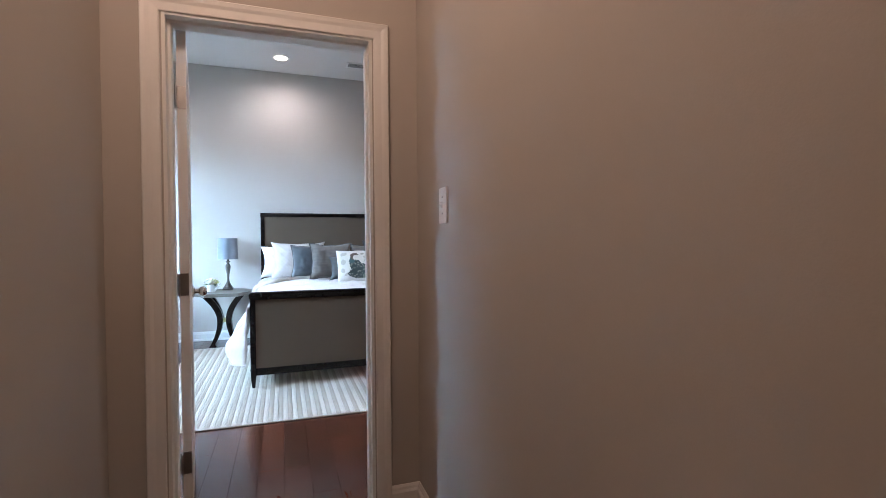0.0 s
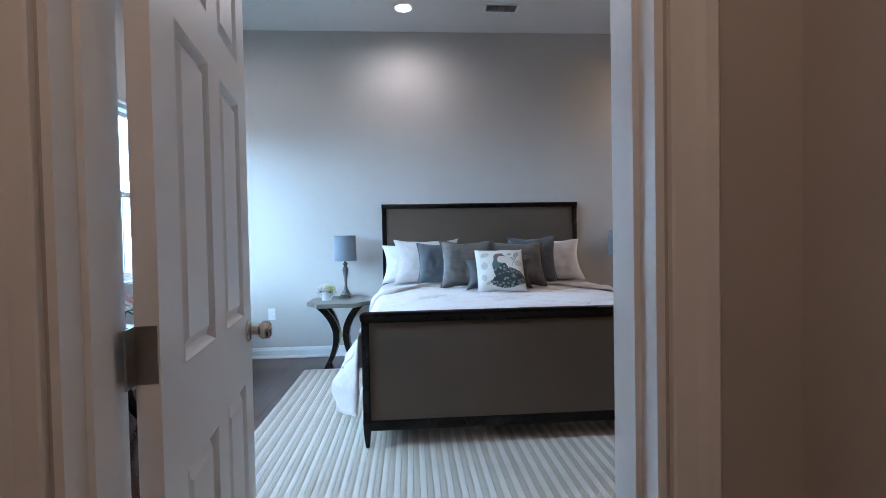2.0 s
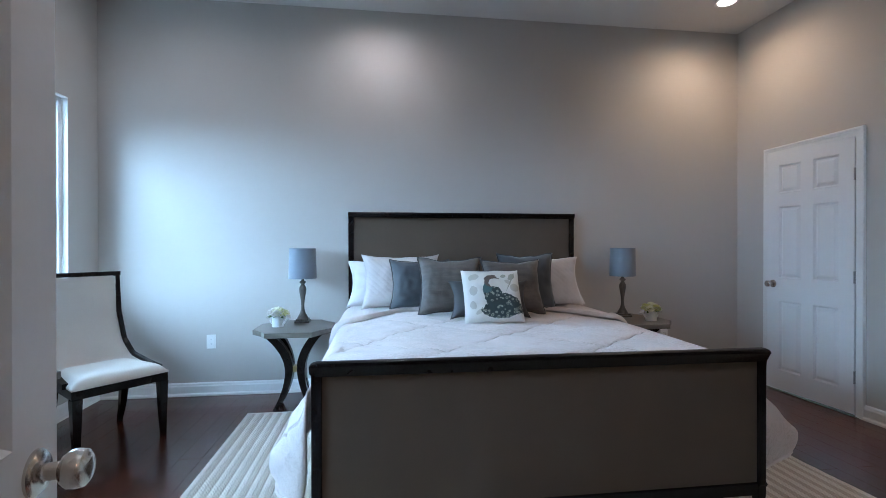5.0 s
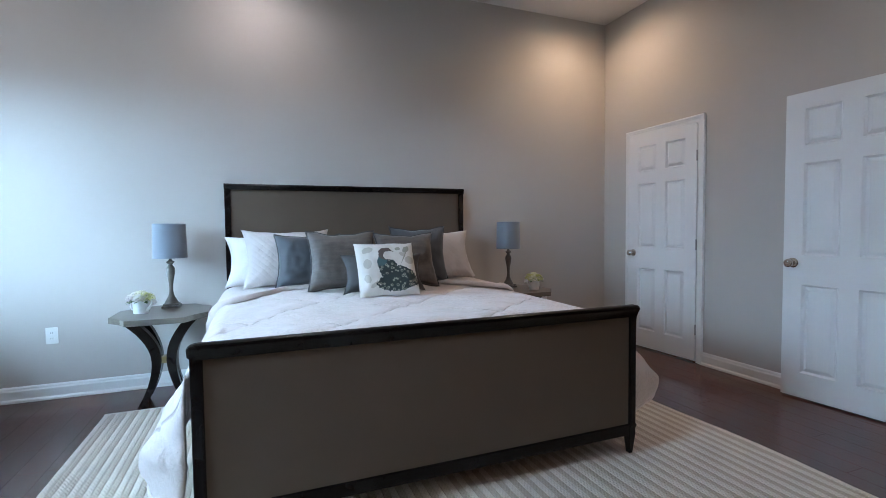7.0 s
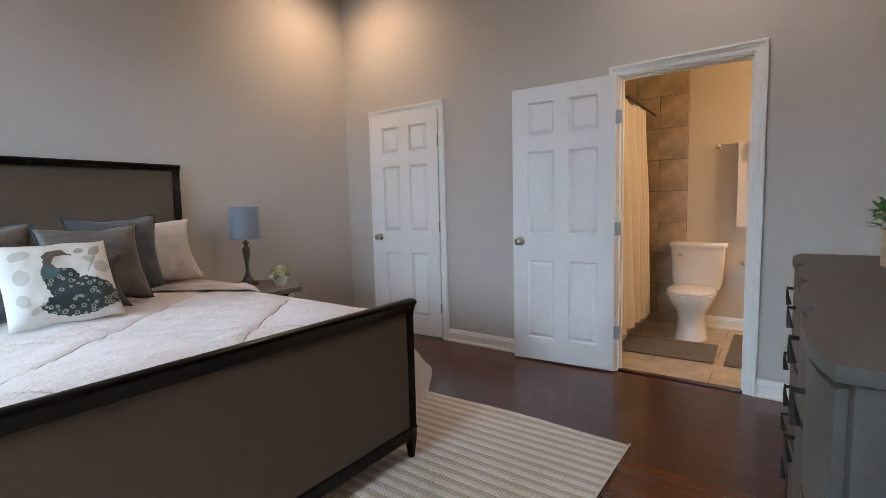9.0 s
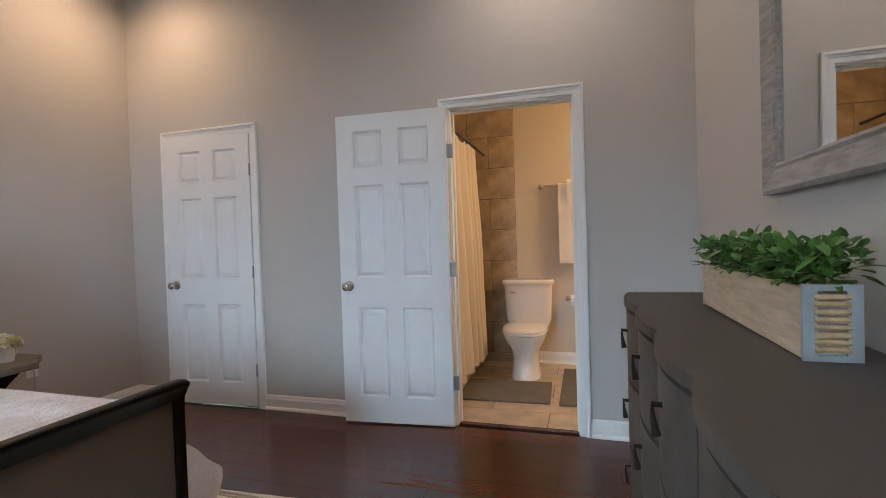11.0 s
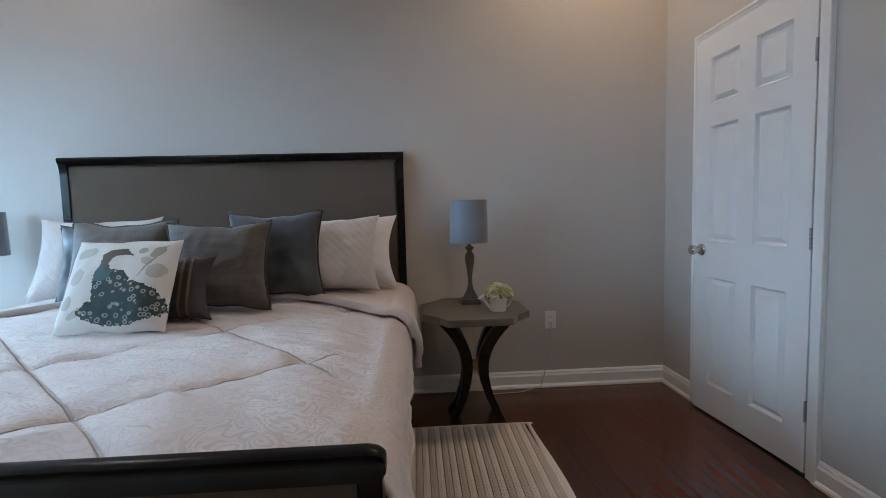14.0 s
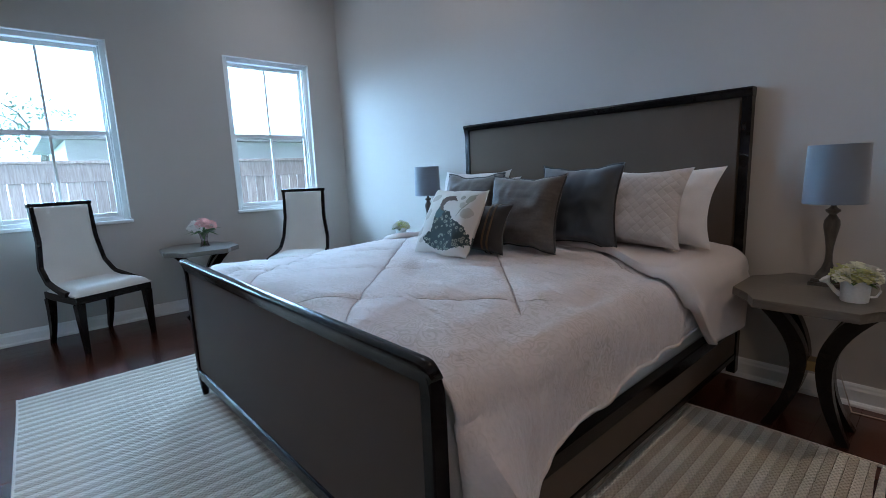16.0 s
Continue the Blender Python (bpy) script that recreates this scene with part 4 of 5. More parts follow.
# ---- side tables ----
def side_table(m, label):
    """Octagonal top on four sabre legs that meet at a small block."""
    ob = thing("side_table", m, label, "table", "octagonal side tables")
    out = [(0.165, -0.31), (0.205, -0.225), (0.287, -0.14), (0.287, 0.14), (0.205, 0.225), (0.165, 0.31), (-0.165, 0.31), (-0.205, 0.225), (-0.287, 0.14), (-0.287, -0.14), (-0.205, -0.225), (-0.165, -0.31)]
    bm = bmesh.new()
    prism(bm, out, 0.585, 0.622, 0.004)
    part("tabletop", bm, TABLETOP, ob, "grey weathered wood top")
    for sx in (-1, 1):
        for sy in (-1, 1):
            bm = bmesh.new()
            loops = []
            for k in range(15):
                v = k / 14
                z = 0.585 * v
                r = 0.048 + (0.155 if v > 0.5 else 0.10) * abs(2 * v - 1.0) ** 1.9
                cx, cy = sx * r * 0.92, sy * r * 0.55
                hw = 0.020 + 0.012 * v
                hd = 0.018 + 0.022 * v
                loops.append([(cx - hd, cy - hw, z), (cx + hd, cy - hw, z), (cx + hd, cy + hw, z), (cx - hd, cy + hw, z)])
            rings(bm, loops)
            part("leg", bm, BLACKWOOD, ob, "black lacquered curved leg", True)
    bm = bmesh.new()
    box(bm, -0.045, 0.045, -0.035, 0.035, 0.27, 0.315, 0.004)
    part("stretcher_block", bm, BRASS, ob, "small brass connecting block")
    return ob


BRASS = material("aged_brass", (0.35, 0.26, 0.12), 0.4, 1.0)
side_table(pose(-0.440, 6.10, 0), "octagonal grey-topped side table with black curved legs by the bed")
side_table(pose(2.333, 6.095, 0), "octagonal grey-topped side table with black curved legs by the bed")
side_table(pose(-1.68, 4.75, 0, 0, 0, 84), "octagonal grey-topped side table between the two chairs")


def table_lamp(x, y):
    ob = thing("table_lamp", pose(x, y, 0.622), "silvered turned-wood table lamp with blue-grey drum shade", "lamp", "bedside lamps")
    bm = bmesh.new()
    box(bm, -0.058, 0.058, -0.058, 0.058, 0.0, 0.016, 0.004)
    box(bm, -0.050, 0.050, -0.050, 0.050, 0.016, 0.030, 0.004)
    part("foot", bm, LAMPBASE, ob)
    bm = bmesh.new()
    lathe(bm, ((0.046, 0.030), (0.043, 0.040), (0.034, 0.056), (0.022, 0.078), (0.0145, 0.105), (0.0125, 0.135), (0.0145, 0.170), (0.020, 0.208), (0.0265, 0.242), (0.0295, 0.266), (0.027, 0.286), (0.017, 0.302), (0.0125, 0.311), (0.026, 0.324), (0.027, 0.331), (0.015, 0.338), (0.010, 0.346), (0.009, 0.37)), n=28)
    part("stem", bm, LAMPBASE, ob, smooth=True)
    bm = bmesh.new()
    r0, r1, z0, z1 = 0.112, 0.106, 0.358, 0.605
    lathe(bm, ((r0 - 0.003, z0), (r0, z0), (r1, z1), (r1 - 0.003, z1), (r0 - 0.003, z0 + 0.001)), n=40, caps=False)
    part("shade", bm, SHADE, ob, "blue-grey silk drum shade", True)
    bm = bmesh.new()
    for a in (0, 1, 2):
        an = a * 2.094
        tube(bm, [(0.004 * math.cos(an), 0.004 * math.sin(an), 0.595), (0.104 * math.cos(an), 0.104 * math.sin(an), 0.597)], 0.002, 6)
    tube(bm, [(0, 0, 0.37), (0, 0, 0.60)], 0.004, 6)
    part("harp", bm, STEEL, ob)
    return ob


table_lamp(-0.418, 6.285)
table_lamp(2.333, 6.225)

TIN = material("white_enamelled_tin", (0.72, 0.73, 0.72), 0.35, vary=0.02)
PETAL = material("white_green_petal", (0.86, 0.84, 0.68), 0.7, vary=0.2, scale=25)
PETALG = material("lime_petal", (0.64, 0.64, 0.30), 0.7, vary=0.2, scale=25)
PINK = material("pink_petal", (0.75, 0.42, 0.40), 0.7, vary=0.2, scale=25)
WHITEPETAL = material("white_petal", (0.75, 0.72, 0.68), 0.7, vary=0.1, scale=25)
LEAF = material("green_leaf", (0.06, 0.15, 0.025), 0.5, vary=0.25, scale=20)


def leaf(bm, base, way, length, width, droop=0.2):
    """A bent pointed leaf of a few faces."""
    d = Vector(way).normalized()
    s = d.cross(Vector((0, 0, 1)))
    s = s.normalized() if s.length > 0.05 else Vector((1, 0, 0))
    b = Vector(base)
    mids = [b + d * length * k + Vector((0, 0, -droop * length * k * k)) for k in (0, 0.35, 0.7, 1)]
    w = (0.15, 1.0, 0.7, 0.05)
    rows = [(bm.verts.new(p - s * width * q / 2), bm.verts.new(p + Vector((0, 0, -0.12 * width * q))), bm.verts.new(p + s * width * q / 2)) for p, q in zip(mids, w)]
    for p, q in zip(rows, rows[1:]):
        bm.faces.new((p[0], p[1], q[1], q[0]))
        bm.faces.new((p[1], p[2], q[2], q[1]))


def blossom(bm, c, r, rng, petals=34):
    """A full round flower: curled petals in several turns."""
    c = Vector(c)
    r *= 1.2
    for k in range(petals):
        f = (k + 0.5) / petals
        th, ph = 2.4 * k, math.acos(1 - 1.25 * f)
        d = Vector((math.sin(ph) * math.cos(th), math.sin(ph) * math.sin(th), math.cos(ph)))
        t = d.cross(Vector((0.3, 0.2, 1))).normalized()
        u = d.cross(t)
        q = r * (0.72 + 0.28 * rng.random())
        w = r * 0.42
        p = [c + d * q * 0.5, c + d * q + t * w + u * 0.1 * r, c + d * q * 1.12 + u * w * 0.8, c + d * q - t * w]
        bm.faces.new([bm.verts.new(v) for v in p])


def watering_can(x, y, turn):
    """A small tin can with spout and handle, holding a posy."""
    ob = thing("flower_pot", pose(x, y, 0.622, 0, 0, turn), "small white tin watering can with pale silk flowers", "flower pot", "posies by the bed")
    bm = bmesh.new()
    lathe(bm, ((0.042, 0.0), (0.044, 0.004), (0.047, 0.078), (0.0485, 0.082), (0.0455, 0.082), (0.043, 0.02)), n=28)
    part("can", bm, TIN, ob, smooth=True)
    bm = bmesh.new()
    tube(bm, [(-0.042, 0, 0.02), (-0.06, 0, 0.035), (-0.085, 0, 0.068)], [0.010, 0.008, 0.007], 10)
    tube(bm, [(-0.083, 0, 0.066), (-0.094, 0, 0.080), (-0.096, 0, 0.0825)], [0.008, 0.021, 0.020], 14)
    part("spout", bm, TIN, ob, smooth=True)
    bm = bmesh.new()
    tube(bm, [(0.044, 0, 0.02), (0.062, 0, 0.022), (0.074, 0, 0.045), (0.068, 0, 0.068), (0.046, 0, 0.072)], 0.004, 8)
    part("handle", bm, TIN, ob, smooth=True)
    rg = random.Random(3)
    for k, (dx, dy, dz, r, mt) in enumerate(((0, 0, 0.115, 0.038, PETAL), (0.042, 0.012, 0.105, 0.034, WHITEPETAL), (-0.042, 0.005, 0.105, 0.034, PETALG), (0.012, -0.042, 0.10, 0.033, PETALG), (-0.022, 0.04, 0.10, 0.033, WHITEPETAL), (0.05, -0.03, 0.095, 0.026, PETAL), (-0.04, -0.035, 0.096, 0.03, PETAL))):
        bm = bmesh.new()
        blossom(bm, (dx, dy, dz), r, rg)
        part("blossom", bm, mt, ob)
    bm = bmesh.new()
    for k in range(26):
        an = k * 0.9
        leaf(bm, (0.03 * math.cos(an), 0.03 * math.sin(an), 0.082), (math.cos(an), math.sin(an), rg.uniform(-0.1, 0.5)), rg.uniform(0.045, 0.07), 0.022)
    part("leaves", bm, LEAF, ob)
    return ob


watering_can(-0.572, 6.09, 155)
watering_can(2.455, 5.985, 12)

VASEGLASS = bpy.data.materials.new("clear_vase_glass")
VASEGLASS.use_nodes = True
_v = nodes_of(VASEGLASS)[2]
_v.inputs["Transmission Weight"].default_value, _v.inputs["Roughness"].default_value, _v.inputs["IOR"].default_value = 1.0, 0.02, 1.4
vase = thing("flower_vase", pose(-1.66, 4.79, 0.622), "clear glass vase of pink and white roses", "vase")
bm = bmesh.new()
lathe(bm, ((0.036, 0.0), (0.038, 0.004), (0.030, 0.03), (0.026, 0.06), (0.034, 0.105), (0.045, 0.125), (0.042, 0.125), (0.031, 0.10), (0.023, 0.06), (0.027, 0.03), (0.030, 0.012)), n=28)
part("vase_body", bm, VASEGLASS, vase, smooth=True)
rg = random.Random(8)
bm = bmesh.new()
for k in range(7):
    an = k * 0.9
    tube(bm, [(0.012 * math.cos(an + 3), 0.012 * math.sin(an + 3), 0.015), (0.01 * math.cos(an), 0.01 * math.sin(an), 0.09), (0.05 * math.cos(an), 0.05 * math.sin(an), 0.17)], 0.0025, 5)
part("stems", bm, LEAF, vase)
for dx, dy, dz, r, mt in ((0.0, -0.075, 0.17, 0.042, WHITEPETAL), (0.05, -0.02, 0.19, 0.045, PINK), (0.045, 0.055, 0.175, 0.045, PINK), (-0.04, 0.02, 0.20, 0.042, PINK), (-0.03, -0.05, 0.19, 0.038, WHITEPETAL), (0.075, -0.06, 0.16, 0.035, WHITEPETAL)):
    bm = bmesh.new()
    blossom(bm, (dx, dy, dz), r, rg, 34)
    part("rose", bm, mt, vase)
bm = bmesh.new()
for k in range(30):
    an = k * 0.77
    leaf(bm, (0.03 * math.cos(an), 0.03 * math.sin(an), 0.13), (math.cos(an), math.sin(an), rg.uniform(-0.1, 0.7)), rg.uniform(0.07, 0.14), 0.03, 0.3)
part("leaves", bm, LEAF, vase)

# ---- upholstered chairs ----
LEATHER = material("cream_leather", (0.70, 0.66, 0.60), 0.42, vary=0.03, scale=5, fine=180, bump=0.12)


def side_chair(m):
    ob = thing("side_chair", m, "black lacquered chair with cream upholstered seat and back", "chair", "pair of upholstered chairs")
    # seat frame
    bm = bmesh.new()
    prism(bm, [(-0.265, -0.255), (0.265, -0.255), (0.225, 0.24), (-0.225, 0.24)], 0.36, 0.415, 0.006)
    part("seat_frame", bm, BLACKWOOD, ob)
    bm = bmesh.new()
    n = 18
    top, low = [], []
    for j in range(n + 1):
        v = j / n
        y = -0.262 + 0.46 * v
        hw = 0.268 - 0.045 * v
        a, b = [], []
        for i in range(n + 1):
            u = 2 * i / n - 1
            fat = (max(0.0, (1 - u ** 6)) * max(0.0, 1 - (2 * v - 1) ** 6)) ** 0.5
            a.append(bm.verts.new((u * hw, y, 0.425 + 0.055 * fat)))
            b.append(bm.verts.new((u * hw * 0.995, y, 0.414)))
        top.append(a)
        low.append(b)
    for g, fl in ((top, False), (low, True)):
        for p, q in zip(g, g[1:]):
            for i in range(n):
                f = (p[i], p[i + 1], q[i + 1], q[i])
                bm.faces.new(tuple(reversed(f)) if fl else f)
    ring_t = [top[0][i] for i in range(n + 1)] + [top[j][n] for j in range(1, n + 1)] + [top[n][i] for i in range(n - 1, -1, -1)] + [top[j][0] for j in range(n - 1, 0, -1)]
    ring_l = [low[0][i] for i in range(n + 1)] + [low[j][n] for j in range(1, n + 1)] + [low[n][i] for i in range(n - 1, -1, -1)] + [low[j][0] for j in range(n - 1, 0, -1)]
    for i in range(len(ring_t)):
        k = (i + 1) % len(ring_t)
        bm.faces.new((ring_l[i], ring_l[k], ring_t[k], ring_t[i]))
    part("seat", bm, LEATHER, ob, "cream leather seat cushion", True)
    # back: a scooped shell whose sides sweep forward to the seat
    def side(v):
        """Half width, depth and height of the outer frame at v from arm (0) to crest (1)."""
        w = 0.262 - 0.070 * min(1, v * 1.5)
        y = -0.16 + 0.40 * min(1.0, (v / 0.42)) ** 0.75 + 0.09 * max(0, v - 0.35)
        z = 0.43 + 0.06 * v / 0.3 if v < 0.3 else 0.49 + (v - 0.3) / 0.7 * 0.56
        return w, y, z
    for s in (-1, 1):
        bm = bmesh.new()
        loops = []
        for k in range(25):
            v = k / 24
            w, y, z = side(v)
            w2, y2, z2 = side(min(1, v + 0.02))
            w1, y1, z1 = side(max(0, v - 0.02))
            d = Vector((0, y2 - y1, z2 - z1)).normalized()
            nrm = Vector((0, -d.z, d.y))
            c = Vector((s * w, y, z))
            loops.append([c + Vector((s * a, 0, 0)) + nrm * b for a, b in ((-0.015, -0.016), (0.015, -0.016), (0.015, 0.016), (-0.015, 0.016))])
        rings(bm, loops)
        part("back_frame", bm, BLACKWOOD, ob, "black lacquered swept side frame", True)
    bm = bmesh.new()
    w, y, z = side(1.0)
    box(bm, -w - 0.022, w + 0.022, y - 0.018, y + 0.018, z - 0.012, z + 0.016, 0.004)
    part("crest_rail", bm, BLACKWOOD, ob)
    bm = bmesh.new()
    front, rear = [], []
    for j in range(21):
        v = 0.10 + 0.885 * j / 20
        w, y, z = side(v)
        wi = w - 0.013
        a, b = [], []
        for i in range(15):
            u = 2 * i / 14 - 1
            hollow = 0.30 * max(0.0, 1 - v / 0.42) * (1 - u * u)
            yy = min(y + hollow, 0.235 + 0.05 * v)
            a.append(bm.verts.new((u * wi, yy - 0.016 * (1 - u ** 6) - 0.006, z - 0.004)))
            b.append(bm.verts.new((u * wi, yy + 0.014, z - 0.004)))
        front.append(a)
        rear.append(b)
    for g, fl in ((front, False), (rear, True)):
        for p, q in zip(g, g[1:]):
            for i in range(14):
                f = (p[i], p[i + 1], q[i + 1], q[i])
                bm.faces.new(tuple(reversed(f)) if fl else f)
    for i in range(14):
        bm.faces.new((front[-1][i], front[-1][i + 1], rear[-1][i + 1], rear[-1][i]))
    part("backrest", bm, LEATHER, ob, "cream leather back", True)
    for sx in (-1, 1):
        for fy, sw in ((-0.235, -1), (0.215, 1)):
            bm = bmesh.new()
            loops = []
            for k in range(9):
                v = k / 8
                z = 0.36 * v
                hw = 0.014 + 0.013 * v
                cx = sx * (0.238 if sw < 0 else 0.205)
                cy = fy + (0.07 * (1 - v) ** 2 if sw > 0 else -0.012 * (1 - v) ** 2)
                loops.append([(cx - hw, cy - hw, z), (cx + hw, cy - hw, z), (cx + hw, cy + hw, z), (cx - hw, cy + hw, z)])
            rings(bm, loops)
            part("leg", bm, BLACKWOOD, ob, smooth=False)
    return ob


side_chair(pose(-1.545, 5.60, 0, 0, 0, 50))
side_chair(pose(-1.70, 3.995, 0, 0, 0, 112))

# ---- dresser, mirror and planter ----
GREYWOOD = wood("grey_brown_oak", (0.050, 0.042, 0.035), (0.068, 0.057, 0.047), 0.5, (1.2, 10, 10))
PULL = material("dark_bronze", (0.04, 0.035, 0.03), 0.35, 0.8)


def dresser():
    x0, x1, yb, yf, h = 1.235, 2.975, 2.40, 2.785, 0.943
    ob = thing("dresser", pose(0, 0, 0), "grey-brown oak dresser with scalloped front and bronze pulls", "dresser")
    cols, n = 4, 10
    cw = (x1 - x0) / cols
    def wave(x, extra=0.0):
        f = ((x - x0) / cw) % 1.0
        return yf + extra + 0.034 * math.sin(math.pi * f) ** 0.7
    def outline(extra, side):
        pts = [(x0 - side, yb), (x1 + side, yb)][::1]
        front = []
        for c in range(cols - 1, -1, -1):
            for k in range(n, -1, -1):
                x = x0 + (c + k / n) * cw
                front.append((min(max(x, x0), x1), yf + extra + 0.034 * math.sin(math.pi * k / n) ** 0.7))
        front[0] = (x1 + side, front[0][1])
        front[-1] = (x0 - side, front[-1][1])
        clean = []
        for p in front:
            if not clean or (Vector(p) - Vector(clean[-1])).length > 1e-4:
                clean.append(p)
        return pts + clean
    bm = bmesh.new()
    prism(bm, outline(-0.012, 0.0), 0.075, h - 0.03)
    part("body", bm, GREYWOOD, ob)
    bm = bmesh.new()
    prism(bm, outline(0.012, 0.012), h - 0.03, h, 0.003)
    part("top", bm, GREYWOOD, ob)
    for xs in ((x0 - 0.004, x0 - 0.0003), (x1 + 0.0003, x1 + 0.004)):
        for y0, y1, z0, z1 in ((yf - 0.055, yf - 0.014, 0.075, h - 0.033), (yb, yb + 0.045, 0.075, h - 0.033), (yb + 0.0455, yf - 0.0555, h - 0.085, h - 0.033), (yb + 0.0455, yf - 0.0555, 0.075, 0.135)):
            bm = bmesh.new()
            box(bm, xs[0], xs[1], y0, y1, z0, z1, 0.001)
            part("side_stile", bm, GREYWOOD, ob)
    for sx in (x0 + 0.03, x1 - 0.09):
        for sy in (yb + 0.01, yf - 0.08):
            bm = bmesh.new()
            box(bm, sx, sx + 0.06, sy, sy + 0.06, 0, 0.075, 0.004)
            part("foot", bm, GREYWOOD, ob)
    rows = ((0.095, 0.345), (0.355, 0.615), (0.625, 0.90))
    for c in range(cols):
        for z0, z1 in rows:
            bm = bmesh.new()
            xs = [x0 + (c + 0.03 + 0.94 * k / n) * cw for k in range(n + 1)]
            loops = [[(x, wave(x, -0.013), z0), (x, wave(x, 0.004), z0 + 0.004), (x, wave(x, 0.004), z1 - 0.004), (x, wave(x, -0.013), z1)] for x in xs]
            rings(bm, loops)
            d = part("drawer", bm, GREYWOOD, ob)
            xm, zm = x0 + (c + 0.5) * cw, z1 - 0.085
            y = wave(xm, 0.004)
            bm = bmesh.new()
            tube(bm, [(xm, y - 0.002, zm), (xm, y + 0.018, zm), (xm, y + 0.024, zm)], [0.007, 0.006, 0.009], 10)
            tube(bm, [(xm, y + 0.022, zm), (xm, y + 0.020, zm - 0.03), (xm, y + 0.014, zm - 0.07)], [0.003, 0.006, 0.011], 10)
            part("drop_pull", bm, PULL, d, "dark bronze drop pull", True)
    return ob


dresser()

SILVERWOOD = wood("silver_grey_frame", (0.22, 0.20, 0.18), (0.40, 0.37, 0.34), 0.45, (3, 16, 16))
MIRROR = bpy.data.materials.new("mirror_silver")
MIRROR.use_nodes = True
_m = nodes_of(MIRROR)[2]
_m.inputs["Metallic"].default_value, _m.inputs["Roughness"].default_value, _m.inputs["Base Color"].default_value = 1.0, 0.02, (0.86, 0.88, 0.87, 1)
wall_mirror = thing("wall_mirror", pose(0, S, 0), "large wall mirror in a grey wooden frame above the dresser", "mirror")
bm = bmesh.new()
mx0, mx1, mz0, mz1 = 1.57, 2.57, 1.318, 2.42
loops = []
for xx, zz, sx, sz in ((mx0, mz0, 1, 1), (mx1, mz0, -1, 1), (mx1, mz1, -1, -1), (mx0, mz1, 1, -1)):
    loops.append([(xx + sx * o, y, zz + sz * o) for o, y in ((0, 0.002), (0, 0.03), (0.012, 0.036), (0.03, 0.032), (0.075, 0.022), (0.085, 0.026), (0.095, 0.02), (0.095, 0.004))])
loops.append(loops[0])
rings(bm, loops, caps=False)
part("frame", bm, SILVERWOOD, wall_mirror, "grey weathered wooden frame")
bm = bmesh.new()
box(bm, mx0 + 0.09, mx1 - 0.09, 0.006, 0.011, mz0 + 0.09, mz1 - 0.09)
part("mirror_glass", bm, MIRROR, wall_mirror, "clear mirror glass")

BOXWOOD = wood("bleached_pine", (0.42, 0.30, 0.19), (0.62, 0.49, 0.35), 0.6, (2, 14, 14))
ZINC = material("galvanised_zinc", (0.42, 0.45, 0.47), 0.45, 0.6, vary=0.1)
TWIG = material("cut_twig", (0.42, 0.26, 0.14), 0.7, vary=0.25, scale=40)
planter = thing("planter", pose(0, 0, 0.943), "wooden planter box of leafy green artificial foliage", "plant")
px0, px1, py0, py1 = 1.822, 2.612, 2.478, 2.578
for a, b, c, d in ((px0 + 0.004, px1 - 0.004, py1 - 0.010, py1), (px0 + 0.004, px1 - 0.004, py0, py0 + 0.010)):
    bm = bmesh.new()
    box(bm, a, b, c, d, 0.004, 0.145, 0.002)
    part("board", bm, BOXWOOD, planter)
bm = bmesh.new()
box(bm, px0 + 0.004, px1 - 0.004, py0 + 0.01, py1 - 0.01, 0.0, 0.12)
part("inner_box", bm, ZINC, planter)
for x in (px0, px1):
    bm = bmesh.new()
    s = 0.004
    for a, b in ((py0, py0 + 0.026), (py1 - 0.026, py1)):
        box(bm, x - s, x + s, a, b, 0.0, 0.15)
    box(bm, x - s, x + s, py0 + 0.026, py1 - 0.026, 0.0, 0.012)
    box(bm, x - s, x + s, py0 + 0.026, py1 - 0.026, 0.138, 0.15)
    part("end_plate", bm, ZINC, planter, "galvanised metal end plate")
    for k in range(8):
        bm = bmesh.new()
        z = 0.022 + k * 0.0148
        tube(bm, [(x, py0 + 0.02, z), (x, (py0 + py1) / 2, z + random.uniform(-0.002, 0.002)), (x, py1 - 0.02, z)], 0.0068, 8)
        part("twig", bm, TWIG, planter, smooth=True)
rg = random.Random(4)
bm = bmesh.new()
for k in range(900):
    x = rg.uniform(px0 - 0.01, px1 + 0.01)
    y = rg.uniform(py0 - 0.02, py1 + 0.02)
    hh = 0.085 + 0.04 * noise.noise(Vector((x * 9, y * 9, 0)))
    z = 0.14 + rg.random() ** 0.7 * hh
    an = rg.uniform(0, 6.283)
    out = 0.5 if z < 0.2 else 0.2
    leaf(bm, (x, y, z), (math.cos(an) * out + (y > 2.53) * 0, math.sin(an) * out + (y - 2.528) * 6 * out, rg.uniform(-0.1, 0.8)), rg.uniform(0.03, 0.055), rg.uniform(0.018, 0.03), 0.35)
tagged(part("foliage", bm, LEAF, planter, "dense small green leaves"), kind="stuff")


# ---- wall and ceiling fittings ----
def outlet(m):
    ob = thing("power_outlet", m, "white duplex power outlet on the wall", "outlet", "power outlets")
    bm = bmesh.new()
    box(bm, -0.036, 0.036, 0, 0.006, -0.058, 0.058, 0.003)
    part("cover_plate", bm, PLASTIC, ob)
    for z in (-0.02, 0.02):
        bm = bmesh.new()
        lathe(bm, ((0.016, 0), (0.016, 0.002)), n=20)
        soc = part("socket", bm, PLASTIC, ob, at=pose(0, 0.006, z, -90))
        for x in (-0.006, 0.006):
            bm = bmesh.new()
            box(bm, x - 0.001, x + 0.001, -0.004, 0.004, 0.002, 0.0024)
            part("slot", bm, BLACKHOLE, soc)
    return ob


